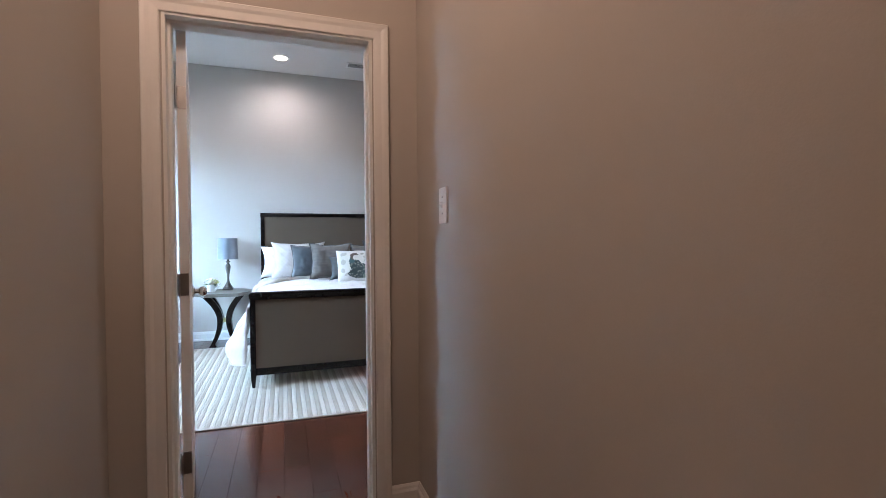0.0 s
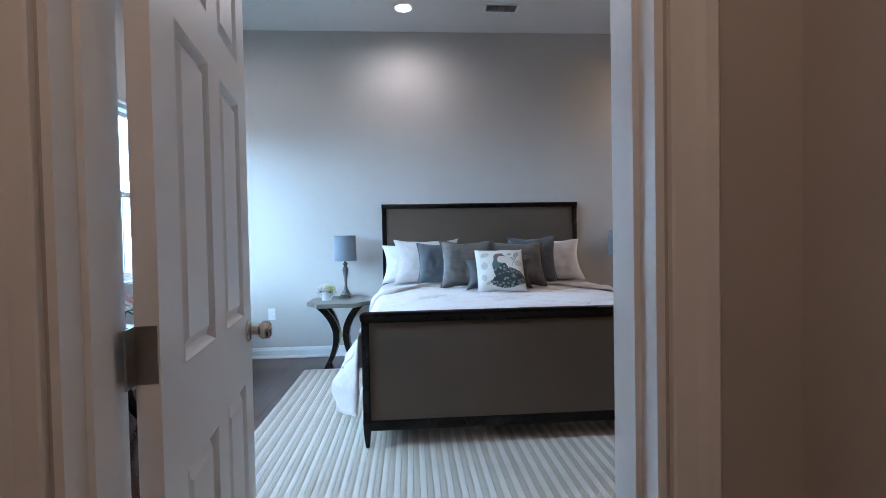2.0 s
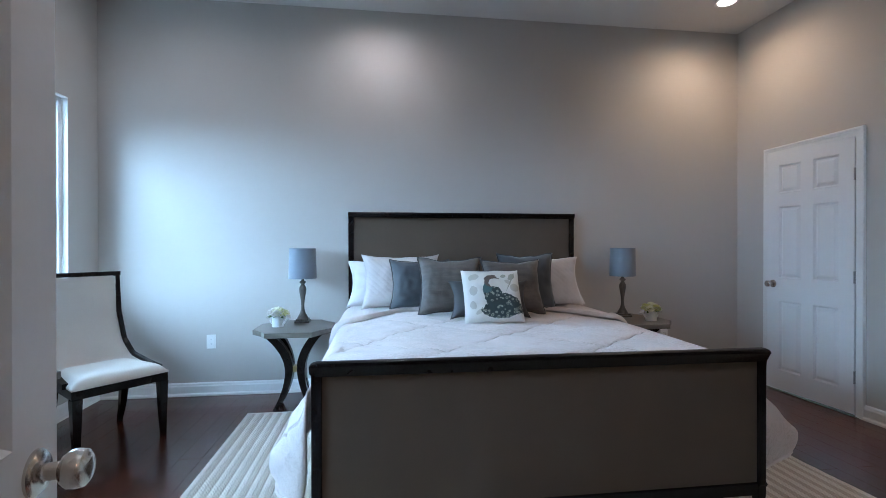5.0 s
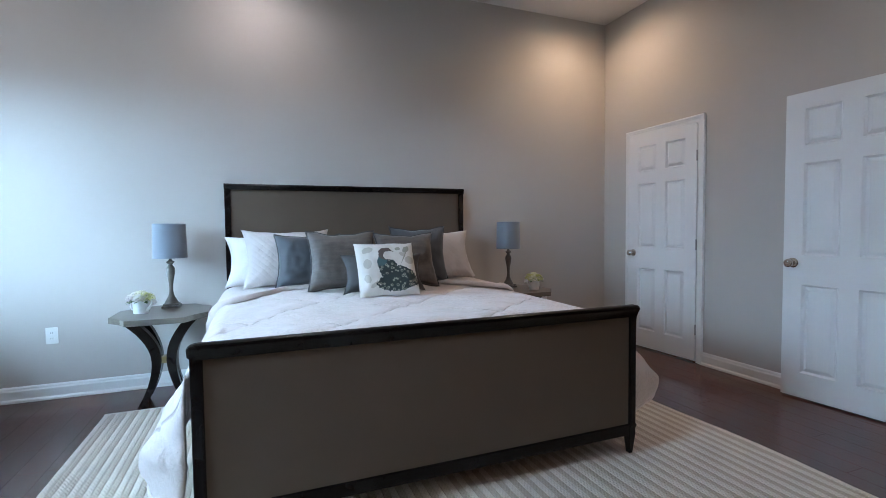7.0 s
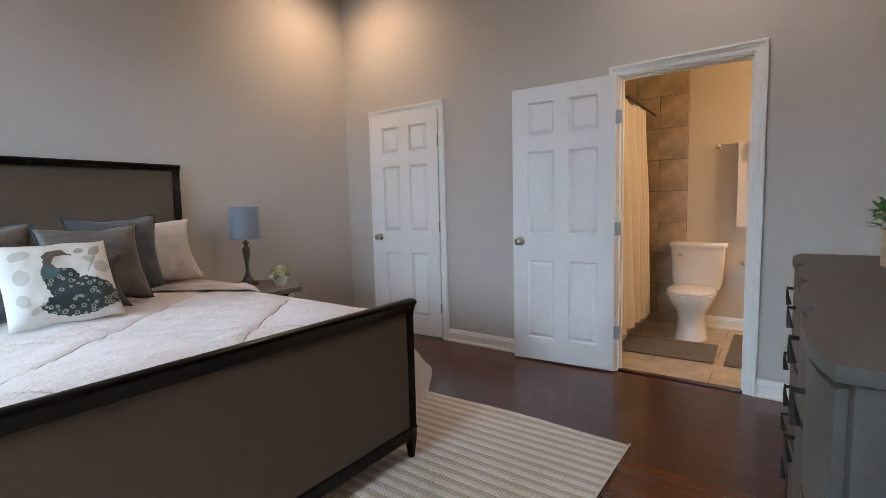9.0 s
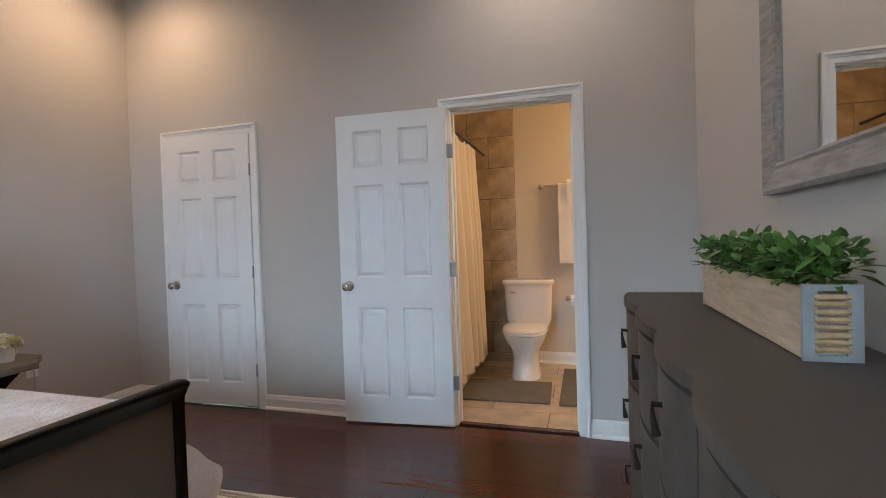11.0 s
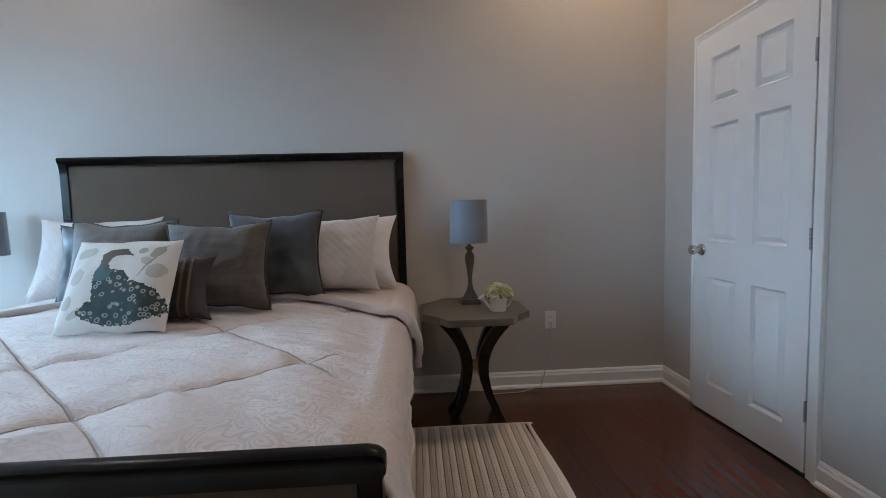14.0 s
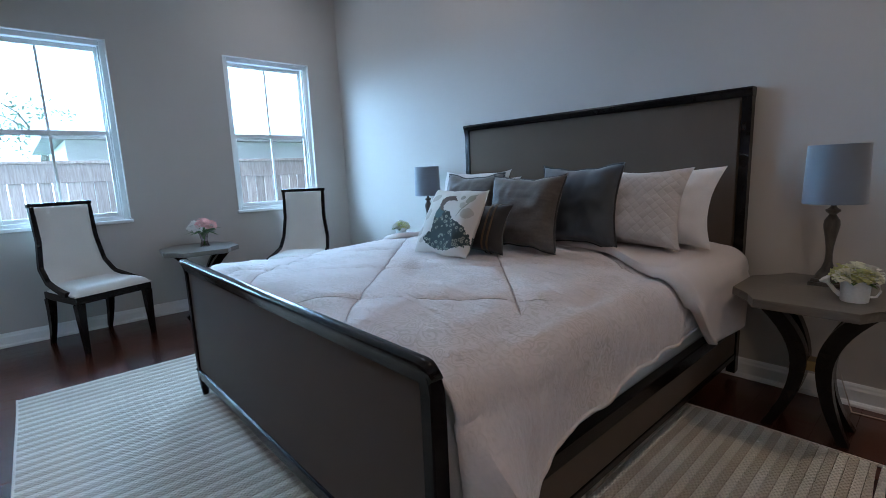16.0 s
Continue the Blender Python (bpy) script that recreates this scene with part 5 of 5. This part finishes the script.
outlet(pose(-1.19, N, 0.447, 0, 0, 180))
outlet(pose(2.88, N, 0.445, 0, 0, 180))

switch = thing("light_switch", pose(HR, 1.880, 1.311, 0, 0, 90), "white toggle light switch on the hallway wall", "switch")
bm = bmesh.new()
box(bm, -0.042, 0.042, 0, 0.007, -0.066, 0.066, 0.003)
part("cover_plate", bm, PLASTIC, switch)
bm = bmesh.new()
rings(bm, [[(-0.005, 0.006, -0.011), (0.005, 0.006, -0.011), (0.005, 0.006, 0.011), (-0.005, 0.006, 0.011)], [(-0.004, 0.020, 0.003), (0.004, 0.020, 0.003), (0.004, 0.018, 0.012), (-0.004, 0.018, 0.012)]])
part("toggle", bm, PLASTIC, switch)
for z in (-0.030, 0.030):
    bm = bmesh.new()
    lathe(bm, ((0.0035, 0), (0.0035, 0.0015)), n=12)
    part("screw", bm, STEEL, switch, at=pose(0, 0.007, z, -90))


def downlight(x, y):
    ob = thing("recessed_light", pose(x, y, CEIL), "lit recessed ceiling light with white trim ring", "ceiling light", "recessed lights")
    bm = bmesh.new()
    lathe(bm, ((0.068, -0.001), (0.092, -0.001), (0.094, -0.004), (0.088, -0.009), (0.070, -0.006), (0.068, -0.001)), n=36, caps=False)
    part("trim_ring", bm, TRIM, ob, smooth=True)
    bm = bmesh.new()
    lathe(bm, ((0.067, -0.001), (0.067, -0.004), (0.05, -0.010), (0.02, -0.014)), n=30)
    part("lens", bm, GLOW, ob, "glowing lamp lens", True)
    return ob


downlight(0.204, 5.968)
downlight(3.10, 5.93)
downlight(-1.34, 5.66)
downlight(3.12, 3.20)
# unseen fitting added to go with the assumed lamp inside the entrance
downlight(0.20, 3.20)

vent = thing("ceiling_vent", pose(1.105, 5.945, CEIL), "white metal ceiling air vent with louvres", "vent")
bm = bmesh.new()
for a, b, c, d in ((-0.16, 0.16, -0.085, -0.062), (-0.16, 0.16, 0.062, 0.085), (-0.16, -0.138, -0.062, 0.062), (0.138, 0.16, -0.062, 0.062)):
    box(bm, a, b, c, d, -0.008, -0.0005, 0.002)
part("frame", bm, TRIM, vent)
# black sheet on the ceiling in place of the shaded duct above the louvres
bm = bmesh.new()
box(bm, -0.138, 0.138, -0.062, 0.062, -0.002, -0.0005)
part("duct_shade", bm, BLACKHOLE, vent)
for k in range(3):
    for j in range(6):
        bm = bmesh.new()
        y = -0.052 + j * 0.0208
        x = -0.092 + k * 0.092
        rings(bm, [[(q, y + 0.006, -0.002), (q, y + 0.008, -0.002), (q, y + 0.003, -0.008), (q, y + 0.001, -0.008)] for q in (x - 0.043, x + 0.043)])
        part("slat", bm, TRIM, vent)

# lamp flex on the floor behind the table
CORD = material("beige_flex", (0.45, 0.40, 0.33), 0.5)
bm = bmesh.new()
tube(bm, [(2.88, N - 0.02, 0.43), (2.87, N - 0.05, 0.30), (2.84, N - 0.04, 0.14), (2.80, N - 0.05, 0.02), (2.65, N - 0.09, 0.004), (2.45, N - 0.10, 0.004), (2.38, N - 0.06, 0.2), (2.36, N - 0.06, 0.58)], 0.003, 6)
tagged(part("lamp_cord", bm, CORD, smooth=True), "thin beige lamp flex running to the outlet", "cable")


def ceiling_fan(x, y, turn):
    """Five dark blades on a short rod."""
    ob = thing("ceiling_fan", pose(x, y, 0, 0, 0, turn), "ceiling fan with dark walnut blades, standing still", "ceiling fan")
    zb = FAN_Z
    bm = bmesh.new()
    lathe(bm, ((0.07, CEIL - 0.001), (0.072, CEIL - 0.02), (0.05, CEIL - 0.055), (0.018, CEIL - 0.07)), n=28)
    part("canopy", bm, PULL, ob, smooth=True)
    bm = bmesh.new()
    tube(bm, [(0, 0, CEIL - 0.06), (0, 0, zb + 0.08)], 0.013, 12)
    part("rod", bm, PULL, ob, smooth=True)
    bm = bmesh.new()
    lathe(bm, ((0.03, zb + 0.11), (0.09, zb + 0.09), (0.115, zb + 0.05), (0.115, zb + 0.01), (0.09, zb - 0.03), (0.05, zb - 0.055), (0.02, zb - 0.06)), n=32)
    part("motor", bm, PULL, ob, smooth=True)
    for k in range(5):
        a = pose(0, 0, zb, 0, 0, 72 * k)
        bm = bmesh.new()
        out = []
        for px, hw in ((0.17, 0.05), (0.25, 0.058), (0.45, 0.066), (0.58, 0.066), (0.63, 0.058), (0.655, 0.035)):
            out.append((px, hw))
        pts = [(px, -hw) for px, hw in out] + [(0.66, 0.0)] + [(px, hw) for px, hw in reversed(out)]
        prism(bm, pts, -0.004, 0.004, 0.001)
        blade = part("blade", bm, WALNUT, ob, at=a @ pose(0, 0, 0, 10))
        bm = bmesh.new()
        box(bm, 0.09, 0.22, -0.018, 0.018, 0.005, 0.011, 0.002)
        part("bracket", bm, PULL, blade)
    return ob


WALNUT = wood("dark_walnut", (0.022, 0.012, 0.008), (0.05, 0.026, 0.016), 0.4, (1.5, 14, 14))
FAN_Z = 2.99
ceiling_fan(1.67, 4.46, 163 - 144)


# ---- bathroom ----
PORCELAIN = material("glazed_porcelain", (0.76, 0.73, 0.68), 0.12, vary=0.01, bump=0.0, coat=0.3)
TILE = material("travertine_tile", (0.42, 0.32, 0.215), 0.4, vary=0.42, scale=5, fine=60, bump=0.15, vary_fine=0.1)
TILEFLOOR = material("travertine_floor_tile", (0.46, 0.37, 0.265), 0.35, vary=0.36, scale=6, fine=60, bump=0.1, vary_fine=0.08)
GROUT = material("dark_grout", (0.13, 0.10, 0.075), 0.9)
CURTAIN = material("cream_curtain_cloth", (0.66, 0.59, 0.48), 0.75, vary=0.04, scale=6, fine=260, bump=0.3, sheen=0.3)
TOWEL = material("white_terry", (0.78, 0.75, 0.70), 0.95, vary=0.03, scale=10, fine=350, bump=0.9, sheen=0.4)
MAT = material("grey_bath_mat", (0.13, 0.118, 0.10), 0.95, vary=0.15, scale=14, fine=250, bump=0.9)
PAPER = material("toilet_paper", (0.80, 0.78, 0.74), 0.9)


def toilet():
    ob = thing("toilet", pose(5.265, 3.49, 0), "cream two-piece toilet with closed lid", "toilet")
    def oval(x, w, d, z, n=32, sq=2.4):
        pts = []
        for k in range(n):
            a = 2 * math.pi * k / n
            c, s = math.cos(a), math.sin(a)
            pts.append((x + d * math.copysign(abs(c) ** (2 / sq), c), w * math.copysign(abs(s) ** (2 / sq), s), z))
        return pts
    bm = bmesh.new()
    rings(bm, [oval(-0.42, 0.128, 0.20, 0.0), oval(-0.42, 0.125, 0.195, 0.03), oval(-0.41, 0.112, 0.175, 0.10), oval(-0.41, 0.108, 0.17, 0.18), oval(-0.42, 0.122, 0.195, 0.25), oval(-0.43, 0.165, 0.24, 0.32), oval(-0.43, 0.185, 0.262, 0.37), oval(-0.43, 0.187, 0.265, 0.385)])
    part("bowl", bm, PORCELAIN, ob, smooth=True)
    bm = bmesh.new()
    rings(bm, [oval(-0.435, 0.18, 0.255, 0.386), oval(-0.435, 0.192, 0.268, 0.391), oval(-0.435, 0.192, 0.268, 0.404), oval(-0.435, 0.184, 0.26, 0.408)])
    part("seat", bm, PORCELAIN, ob, smooth=True)
    bm = bmesh.new()
    rings(bm, [oval(-0.435, 0.182, 0.258, 0.411), oval(-0.435, 0.190, 0.267, 0.415), oval(-0.435, 0.186, 0.262, 0.428), oval(-0.435, 0.12, 0.19, 0.436), oval(-0.435, 0.04, 0.06, 0.438)])
    part("lid", bm, PORCELAIN, ob, smooth=True)
    bm = bmesh.new()
    rings(bm, [oval(-0.10, 0.185, 0.085, 0.385, sq=6), oval(-0.10, 0.205, 0.092, 0.45, sq=6), oval(-0.10, 0.222, 0.097, 0.765, sq=6)])
    part("tank", bm, PORCELAIN, ob, smooth=True)
    bm = bmesh.new()
    rings(bm, [oval(-0.102, 0.232, 0.104, 0.766, sq=6), oval(-0.102, 0.238, 0.108, 0.775, sq=6), oval(-0.102, 0.238, 0.108, 0.80, sq=6), oval(-0.102, 0.228, 0.10, 0.812, sq=6)])
    part("tank_lid", bm, PORCELAIN, ob, smooth=True)
    bm = bmesh.new()
    tube(bm, [(-0.20, 0.15, 0.70), (-0.215, 0.15, 0.70), (-0.22, 0.11, 0.695)], 0.007, 8)
    part("flush_lever", bm, CHROME, ob, smooth=True)
    return ob


toilet()

# shower: kerb, rod and curtain
bm = bmesh.new()
box(bm, E_ + 0.121, BX - 0.012, 3.95, 4.06, 0.0, 0.13, 0.008)
tagged(part("shower_kerb", bm, TILE), "travertine tiled shower kerb", "kerb", "", "structure")
rail = thing("shower_rod", pose(0, 0, 0), "bronze shower rod on the bathroom wall", "curtain rod")
bm = bmesh.new()
tube(bm, [(E_ + 0.122, 3.90, 2.02), (BX - 0.012, 3.90, 2.02)], 0.012, 12)
part("rod", bm, PULL, rail, smooth=True)
curtain = thing("shower_curtain", pose(0, 0, 0), "cream pleated shower curtain hanging from its rod", "curtain")
bm = bmesh.new()
nu, nv = 170, 24
grid = []
for j in range(nv + 1):
    v = j / nv
    row = []
    for i in range(nu + 1):
        u = i / nu
        x = 3.80 + (1.04 + 0.05 * v) * u
        amp = 0.020 + 0.028 * v
        y = 3.895 + amp * math.sin(u * 44 + 3.0 * math.sin(u * 7 + 0.6 * v)) - 0.03 * v + 0.012 * noise.noise(Vector((u * 6, v * 3, 2)))
        row.append(bm.verts.new((x, y, 1.985 - 1.815 * v + (0.012 * math.cos(u * 62) if j == 0 else 0))))
    grid.append(row)
for p, q in zip(grid, grid[1:]):
    for i in range(nu):
        bm.faces.new((p[i], p[i + 1], q[i + 1], q[i]))
part("cloth", bm, CURTAIN, curtain, smooth=True)
for k in range(11):
    bm = bmesh.new()
    x = 3.84 + k * 0.098
    tube(bm, [(x, 3.90 + 0.022 * math.sin(a), 2.012 + 0.030 * math.cos(a)) for a in [0.5 * q for q in range(13)]], 0.0025, 6)
    part("ring", bm, CHROME, curtain)

# towel bar with towels
bar = thing("towel_bar", pose(BX, 0, 1.675), "chrome towel bar on the bathroom wall", "towel bar")
bm = bmesh.new()
tube(bm, [(-0.065, 3.365, 0), (-0.065, 2.78, 0)], 0.009, 12)
part("bar", bm, CHROME, bar, smooth=True)
for y in (3.365, 2.78):
    bm = bmesh.new()
    lathe(bm, ((0.026, 0.0), (0.026, 0.006), (0.012, 0.012), (0.011, 0.055), (0.016, 0.060), (0.016, 0.075), (0.008, 0.08)), n=18)
    part("bracket", bm, CHROME, bar, smooth=True, at=pose(0, y, 0, 0, -90))


def hung_towel(name, y0, y1, front, rear, t, off, label):
    """A folded towel over the bar."""
    bm = bmesh.new()
    prof = []
    r = 0.012 + off
    for z in np.linspace(-front, 0, 14):
        prof.append((-0.065 - r - 0.010 * noise.noise(Vector((z * 5, y0, 1))), float(z)))
    for a in (0.6, 1.2, 1.8, 2.4):
        prof.append((-0.065 - r * math.cos(a), r * math.sin(a)))
    for z in np.linspace(0, -rear, 8):
        prof.append((-0.065 + min(r, 0.05), float(z)))
    loops = []
    for k in range(9):
        y = y0 + (y1 - y0) * k / 8
        w = 0.004 * math.sin(k * 1.9)
        outer = [(x - (t if i < 16 else -0.004) + w, y, z) for i, (x, z) in enumerate(prof)]
        inner = [(x + 0.002, y, z) for x, z in reversed(prof)]
        loops.append(outer + inner)
    rings(bm, loops)
    return tagged(part(name, bm, TOWEL, smooth=True, at=pose(BX, 0, 1.677)), label, "towel")


hung_towel("bath_towel", 2.905, 3.20, 0.725, 0.60, 0.014, 0.004, "folded white bath towel hanging over the bar")
hung_towel("hand_towel", 2.985, 3.115, 0.305, 0.02, 0.010, 0.024, "small white hand towel layered over the bath towel")

hung_towel("wash_cloth", 2.998, 3.118, 0.135, 0.015, 0.008, 0.040, "small folded white wash cloth on the hand towel")

holder = thing("toilet_paper_holder", pose(BX, 3.06, 0.62), "chrome holder with a white toilet roll", "paper holder")
bm = bmesh.new()
lathe(bm, ((0.024, 0), (0.024, 0.006), (0.010, 0.012), (0.010, 0.07)), n=16)
part("bracket", bm, CHROME, holder, smooth=True, at=pose(0, 0.085, 0, 0, -90))
bm = bmesh.new()
tube(bm, [(-0.066, 0.10, 0), (-0.066, -0.085, 0)], 0.008, 10)
part("arm", bm, CHROME, holder, smooth=True)
bm = bmesh.new()
lathe(bm, ((0.018, -0.05), (0.05, -0.05), (0.05, 0.05), (0.018, 0.05)), n=30)
part("paper_roll", bm, PAPER, holder, "white paper roll", True, pose(-0.066, 0, -0.01, 90))


def bath_mat(x0, x1, y0, y1, turn):
    bm = bmesh.new()
    box(bm, -(x1 - x0) / 2, (x1 - x0) / 2, -(y1 - y0) / 2, (y1 - y0) / 2, 0, 0.014, 0.006)
    return tagged(part("bath_mat", bm, MAT, at=pose((x0 + x1) / 2, (y0 + y1) / 2, 0.001, 0, 0, turn)), "grey tufted bath mat on the tiled floor", "bath mat", "bath mats")


bath_mat(4.12, 4.62, 3.25, 3.94, 2)
bath_mat(4.12, 5.06, 2.68, 3.18, 0)
baseboard("baseboard_bath", (BX, 1.4), (BX, 3.60), (-1, 0))
bm = bmesh.new()
box(bm, E_ + 0.02, E_ + 0.062, 3.036, 3.788, -0.015, 0.006, 0.003)
tagged(part("trim_threshold", bm, PLANK), "dark wood threshold strip", "", "", "structure")

# ---- outside the windows ----
GRASS = material("dry_grass", (0.10, 0.12, 0.05), 0.9, vary=0.2, scale=2, fine=80, bump=0.6)
FENCEWOOD = wood("weathered_cedar", (0.42, 0.32, 0.29), (0.62, 0.51, 0.47), 0.85, (14, 14, 1.2), 0.25, bump=0.3)
SIDING = material("pale_siding_paint", (0.72, 0.72, 0.70), 0.6, vary=0.03, scale=2, fine=60)
ROOFING = material("grey_shingle", (0.42, 0.42, 0.42), 0.9, vary=0.15, scale=5, fine=60, bump=0.5)
LEAF_FAR = material("tree_leaf", (0.34, 0.40, 0.31), 0.7, vary=0.25, scale=2, fine=30)
BARK = material("tree_bark", (0.30, 0.27, 0.24), 0.9, vary=0.2, scale=8, fine=60, bump=0.6)
SKYGLOW = bpy.data.materials.new("bright_sky")
SKYGLOW.use_nodes = True
_n, _l, _b2 = nodes_of(SKYGLOW)
_b2.inputs["Base Color"].default_value = (0, 0, 0, 1)
_b2.inputs["Emission Color"].default_value = (0.46, 0.75, 1.0, 1)
_b2.inputs["Emission Strength"].default_value = SKY_GLOW
bm = bmesh.new()
box(bm, -300, 300, -300, 300, -0.45, -0.40)
structure("ground", bm, GRASS, "dull grass ground outside the house")
bm = bmesh.new()
bm.faces.new([bm.verts.new(p) for p in ((-52, -150, -0.3), (-52, 160, -0.3), (-52, 160, 60), (-52, -150, 60))])
structure("backdrop", bm, SKYGLOW, "bright overcast sky")

fence = thing("fence", pose(-5.0, 0, 0), "weathered reddish cedar picket fence beyond the windows", "fence")
bm = bmesh.new()
box(bm, 0.0, 0.022, -0.066, 0.066, -0.4, 1.25, 0.003)
first = part("picket", bm, FENCEWOOD, fence, at=pose(0, -1.0, 0))
for k in range(1, 76):
    o = new("picket", first.data)
    o.parent = fence
    o.matrix_basis = pose(random.uniform(-0.004, 0.004), -1.0 + 0.141 * k, random.uniform(-0.015, 0.01), 0, 0, random.uniform(-1, 1))
for z0, z1, x0, x1 in ((1.465, 1.50, -0.05, 0.09), (1.23, 1.462, 0.024, 0.05)):
    bm = bmesh.new()
    box(bm, x0, x1, -1.1, 9.7, z0, z1, 0.003)
    part("fence_rail", bm, FENCEWOOD, fence)

house = thing("house", pose(-10.5, 0, -0.4), "neighbouring house with pale lap siding and grey roof", "house")
bm = bmesh.new()
for k in range(16):
    z = 0.1 + k * 0.15
    rings(bm, [[(0.0, y, z), (0.02, y, z), (0.004, y, z + 0.15), (0, y, z + 0.15)] for y in (4.6, 16.0)])
box(bm, -6, 0, 4.6, 16, 0, 2.6)
part("wall", bm, SIDING, house)
bm = bmesh.new()
rings(bm, [[(0.3, y, 2.58), (0.3, y, 2.68), (-3, y, 3.3), (-6.3, y, 2.68), (-6.3, y, 2.58)] for y in (4.2, 16.4)])
part("roof", bm, ROOFING, house)
bm = bmesh.new()
box(bm, 0.021, 0.05, 5.3, 6.2, 1.2, 2.0)
part("window", bm, TRIM, house)
tree = thing("tree", pose(-22, 4.6, -0.4), "leafy garden tree beyond the fence", "tree")
bm = bmesh.new()
tube(bm, [(0, 0, 0), (0.05, 0, 1.2), (0.0, 0.1, 2.4), (0.1, 0.2, 4.2)], [0.2, 0.15, 0.12, 0.05])
for k in range(7):
    an = k * 0.9
    tube(bm, [(0, 0.1, 2.2 + k * 0.2), (0.7 * math.cos(an), 0.1 + 0.7 * math.sin(an), 2.9 + k * 0.25), (1.3 * math.cos(an), 1.3 * math.sin(an), 3.3 + k * 0.25)], [0.07, 0.04, 0.015], 6)
part("trunk", bm, BARK, tree)
bm = bmesh.new()
for k in range(600):
    d = Vector((random.gauss(0, 1), random.gauss(0, 1), random.gauss(0, 0.7)))
    d = d.normalized() * (1.2 + 0.75 * noise.noise(d * 1.4)) * random.uniform(0.5, 1.0) * 1.25
    c = Vector((0, 0.1, 3.9)) + d
    a, b = Vector((random.gauss(0, 1), random.gauss(0, 1), random.gauss(0, 1))).normalized() * 0.09, Vector((random.gauss(0, 1), random.gauss(0, 1), random.gauss(0, 1))).normalized() * 0.06
    bm.faces.new([bm.verts.new(p) for p in (c - a, c + b, c + a, c - b)])
part("crown", bm, LEAF_FAR, tree)

# ---- floors, last: single planks, tiles and rug ----
bm = bmesh.new()
box(bm, W - 0.14, E_ + 0.025, HALL_Y, N + 0.1, -0.06, -0.0155)
box(bm, HL - 0.12, HR + 0.12, HB - 0.12, HALL_Y, -0.06, -0.0155)
floor = structure("floor", bm, BLACKHOLE, "dark cherry hardwood plank floor")
PW = 0.127
plank_meshes = {}


def plank_mesh(length):
    if length not in plank_meshes:
        bm = bmesh.new()
        g = 0.0004
        loops = []
        for z, o in ((-0.015, 0), (-0.0008, 0), (0.0, 0.0008)):
            loops.append([(-PW / 2 + g + o, g + o, z), (PW / 2 - g - o, g + o, z), (PW / 2 - g - o, length - g - o, z), (-PW / 2 + g + o, length - g - o, z)])
        rings(bm, loops)
        me = bpy.data.meshes.new("plank")
        bm.to_mesh(me)
        bm.free()
        me.materials.append(PLANK)
        plank_meshes[length] = me
    return plank_meshes[length]


def lay(x, y, length):
    o = new("plank", plank_mesh(length))
    o.parent = floor
    o.location = (x, y, 0)


rng = random.Random(5)
col = 0
x = W + PW / 2 - 0.03
while x < E_ + 0.02:
    in_hall = HL - 0.05 < x < HR + 0.05
    y = HB if in_hall else HALL_Y + 0.09
    length = rng.choice((0.5, 0.8, 1.1, 1.4))
    while y < N:
        length = min(length, round(N + 0.06 - y, 2))
        lay(x, y, length)
        y += length
        length = rng.choice((0.9, 1.2, 1.5))
    x += PW

# bathroom tiles
bm = bmesh.new()
box(bm, E_ + 0.026, BX, 1.28, 4.72, -0.06, -0.006)
bath_floor = structure("floor_bath", bm, GROUT, "beige travertine tiled bathroom floor")
bm = bmesh.new()
box(bm, BX - 0.006, BX - 0.0005, 3.607, 4.72, 0.0, 2.49)
tile_wall = structure("wall_shower", bm, GROUT, "travertine tiled shower wall")
tile_meshes = {}


def tile(parent, key, size, thick, mat, m):
    if key not in tile_meshes:
        bm = bmesh.new()
        a, b = size
        o = 0.003
        rings(bm, [[(0, 0, 0), (a, 0, 0), (a, b, 0), (0, b, 0)], [(0, 0, thick - o), (a, 0, thick - o), (a, b, thick - o), (0, b, thick - o)], [(o, o, thick), (a - o, o, thick), (a - o, b - o, thick), (o, b - o, thick)]])
        me = bpy.data.meshes.new("tile")
        bm.to_mesh(me)
        bm.free()
        me.materials.append(mat)
        tile_meshes[key] = me
    o = new("tile", tile_meshes[key])
    o.parent = parent
    o.matrix_basis = m


g = 0.005
TH, TW = 0.30, 0.46
for r in range(9):
    z = r * TH - 0.21
    z0, z1 = max(z, 0.0), min(z + TH - g, 2.49)
    y = 3.610
    end = 4.715
    first_w = (0.25 if r % 2 else TW)
    while y < end - 0.02:
        w = min(first_w, end - y) - g
        size = (round(w, 4), round(z1 - z0, 4))
        tile(tile_wall, ("w",) + size, size, 0.008, TILE, Matrix(((0, 0, -1, BX - 0.006), (1, 0, 0, y), (0, 1, 0, z0), (0, 0, 0, 1))))
        y += first_w
        first_w = TW
for r in range(13):
    x = E_ + 0.03 + r * 0.305
    if x > BX - 0.05:
        break
    y = 1.42 - (0.2 if r % 2 else 0.0)
    while y < 3.95:
        wx, wy = min(0.30, BX - x), 0.60
        tile(bath_floor, ("f", round(wx, 3)), (wx, wy), 0.006, TILEFLOOR, pose(x, y, -0.0055))
        y += 0.605
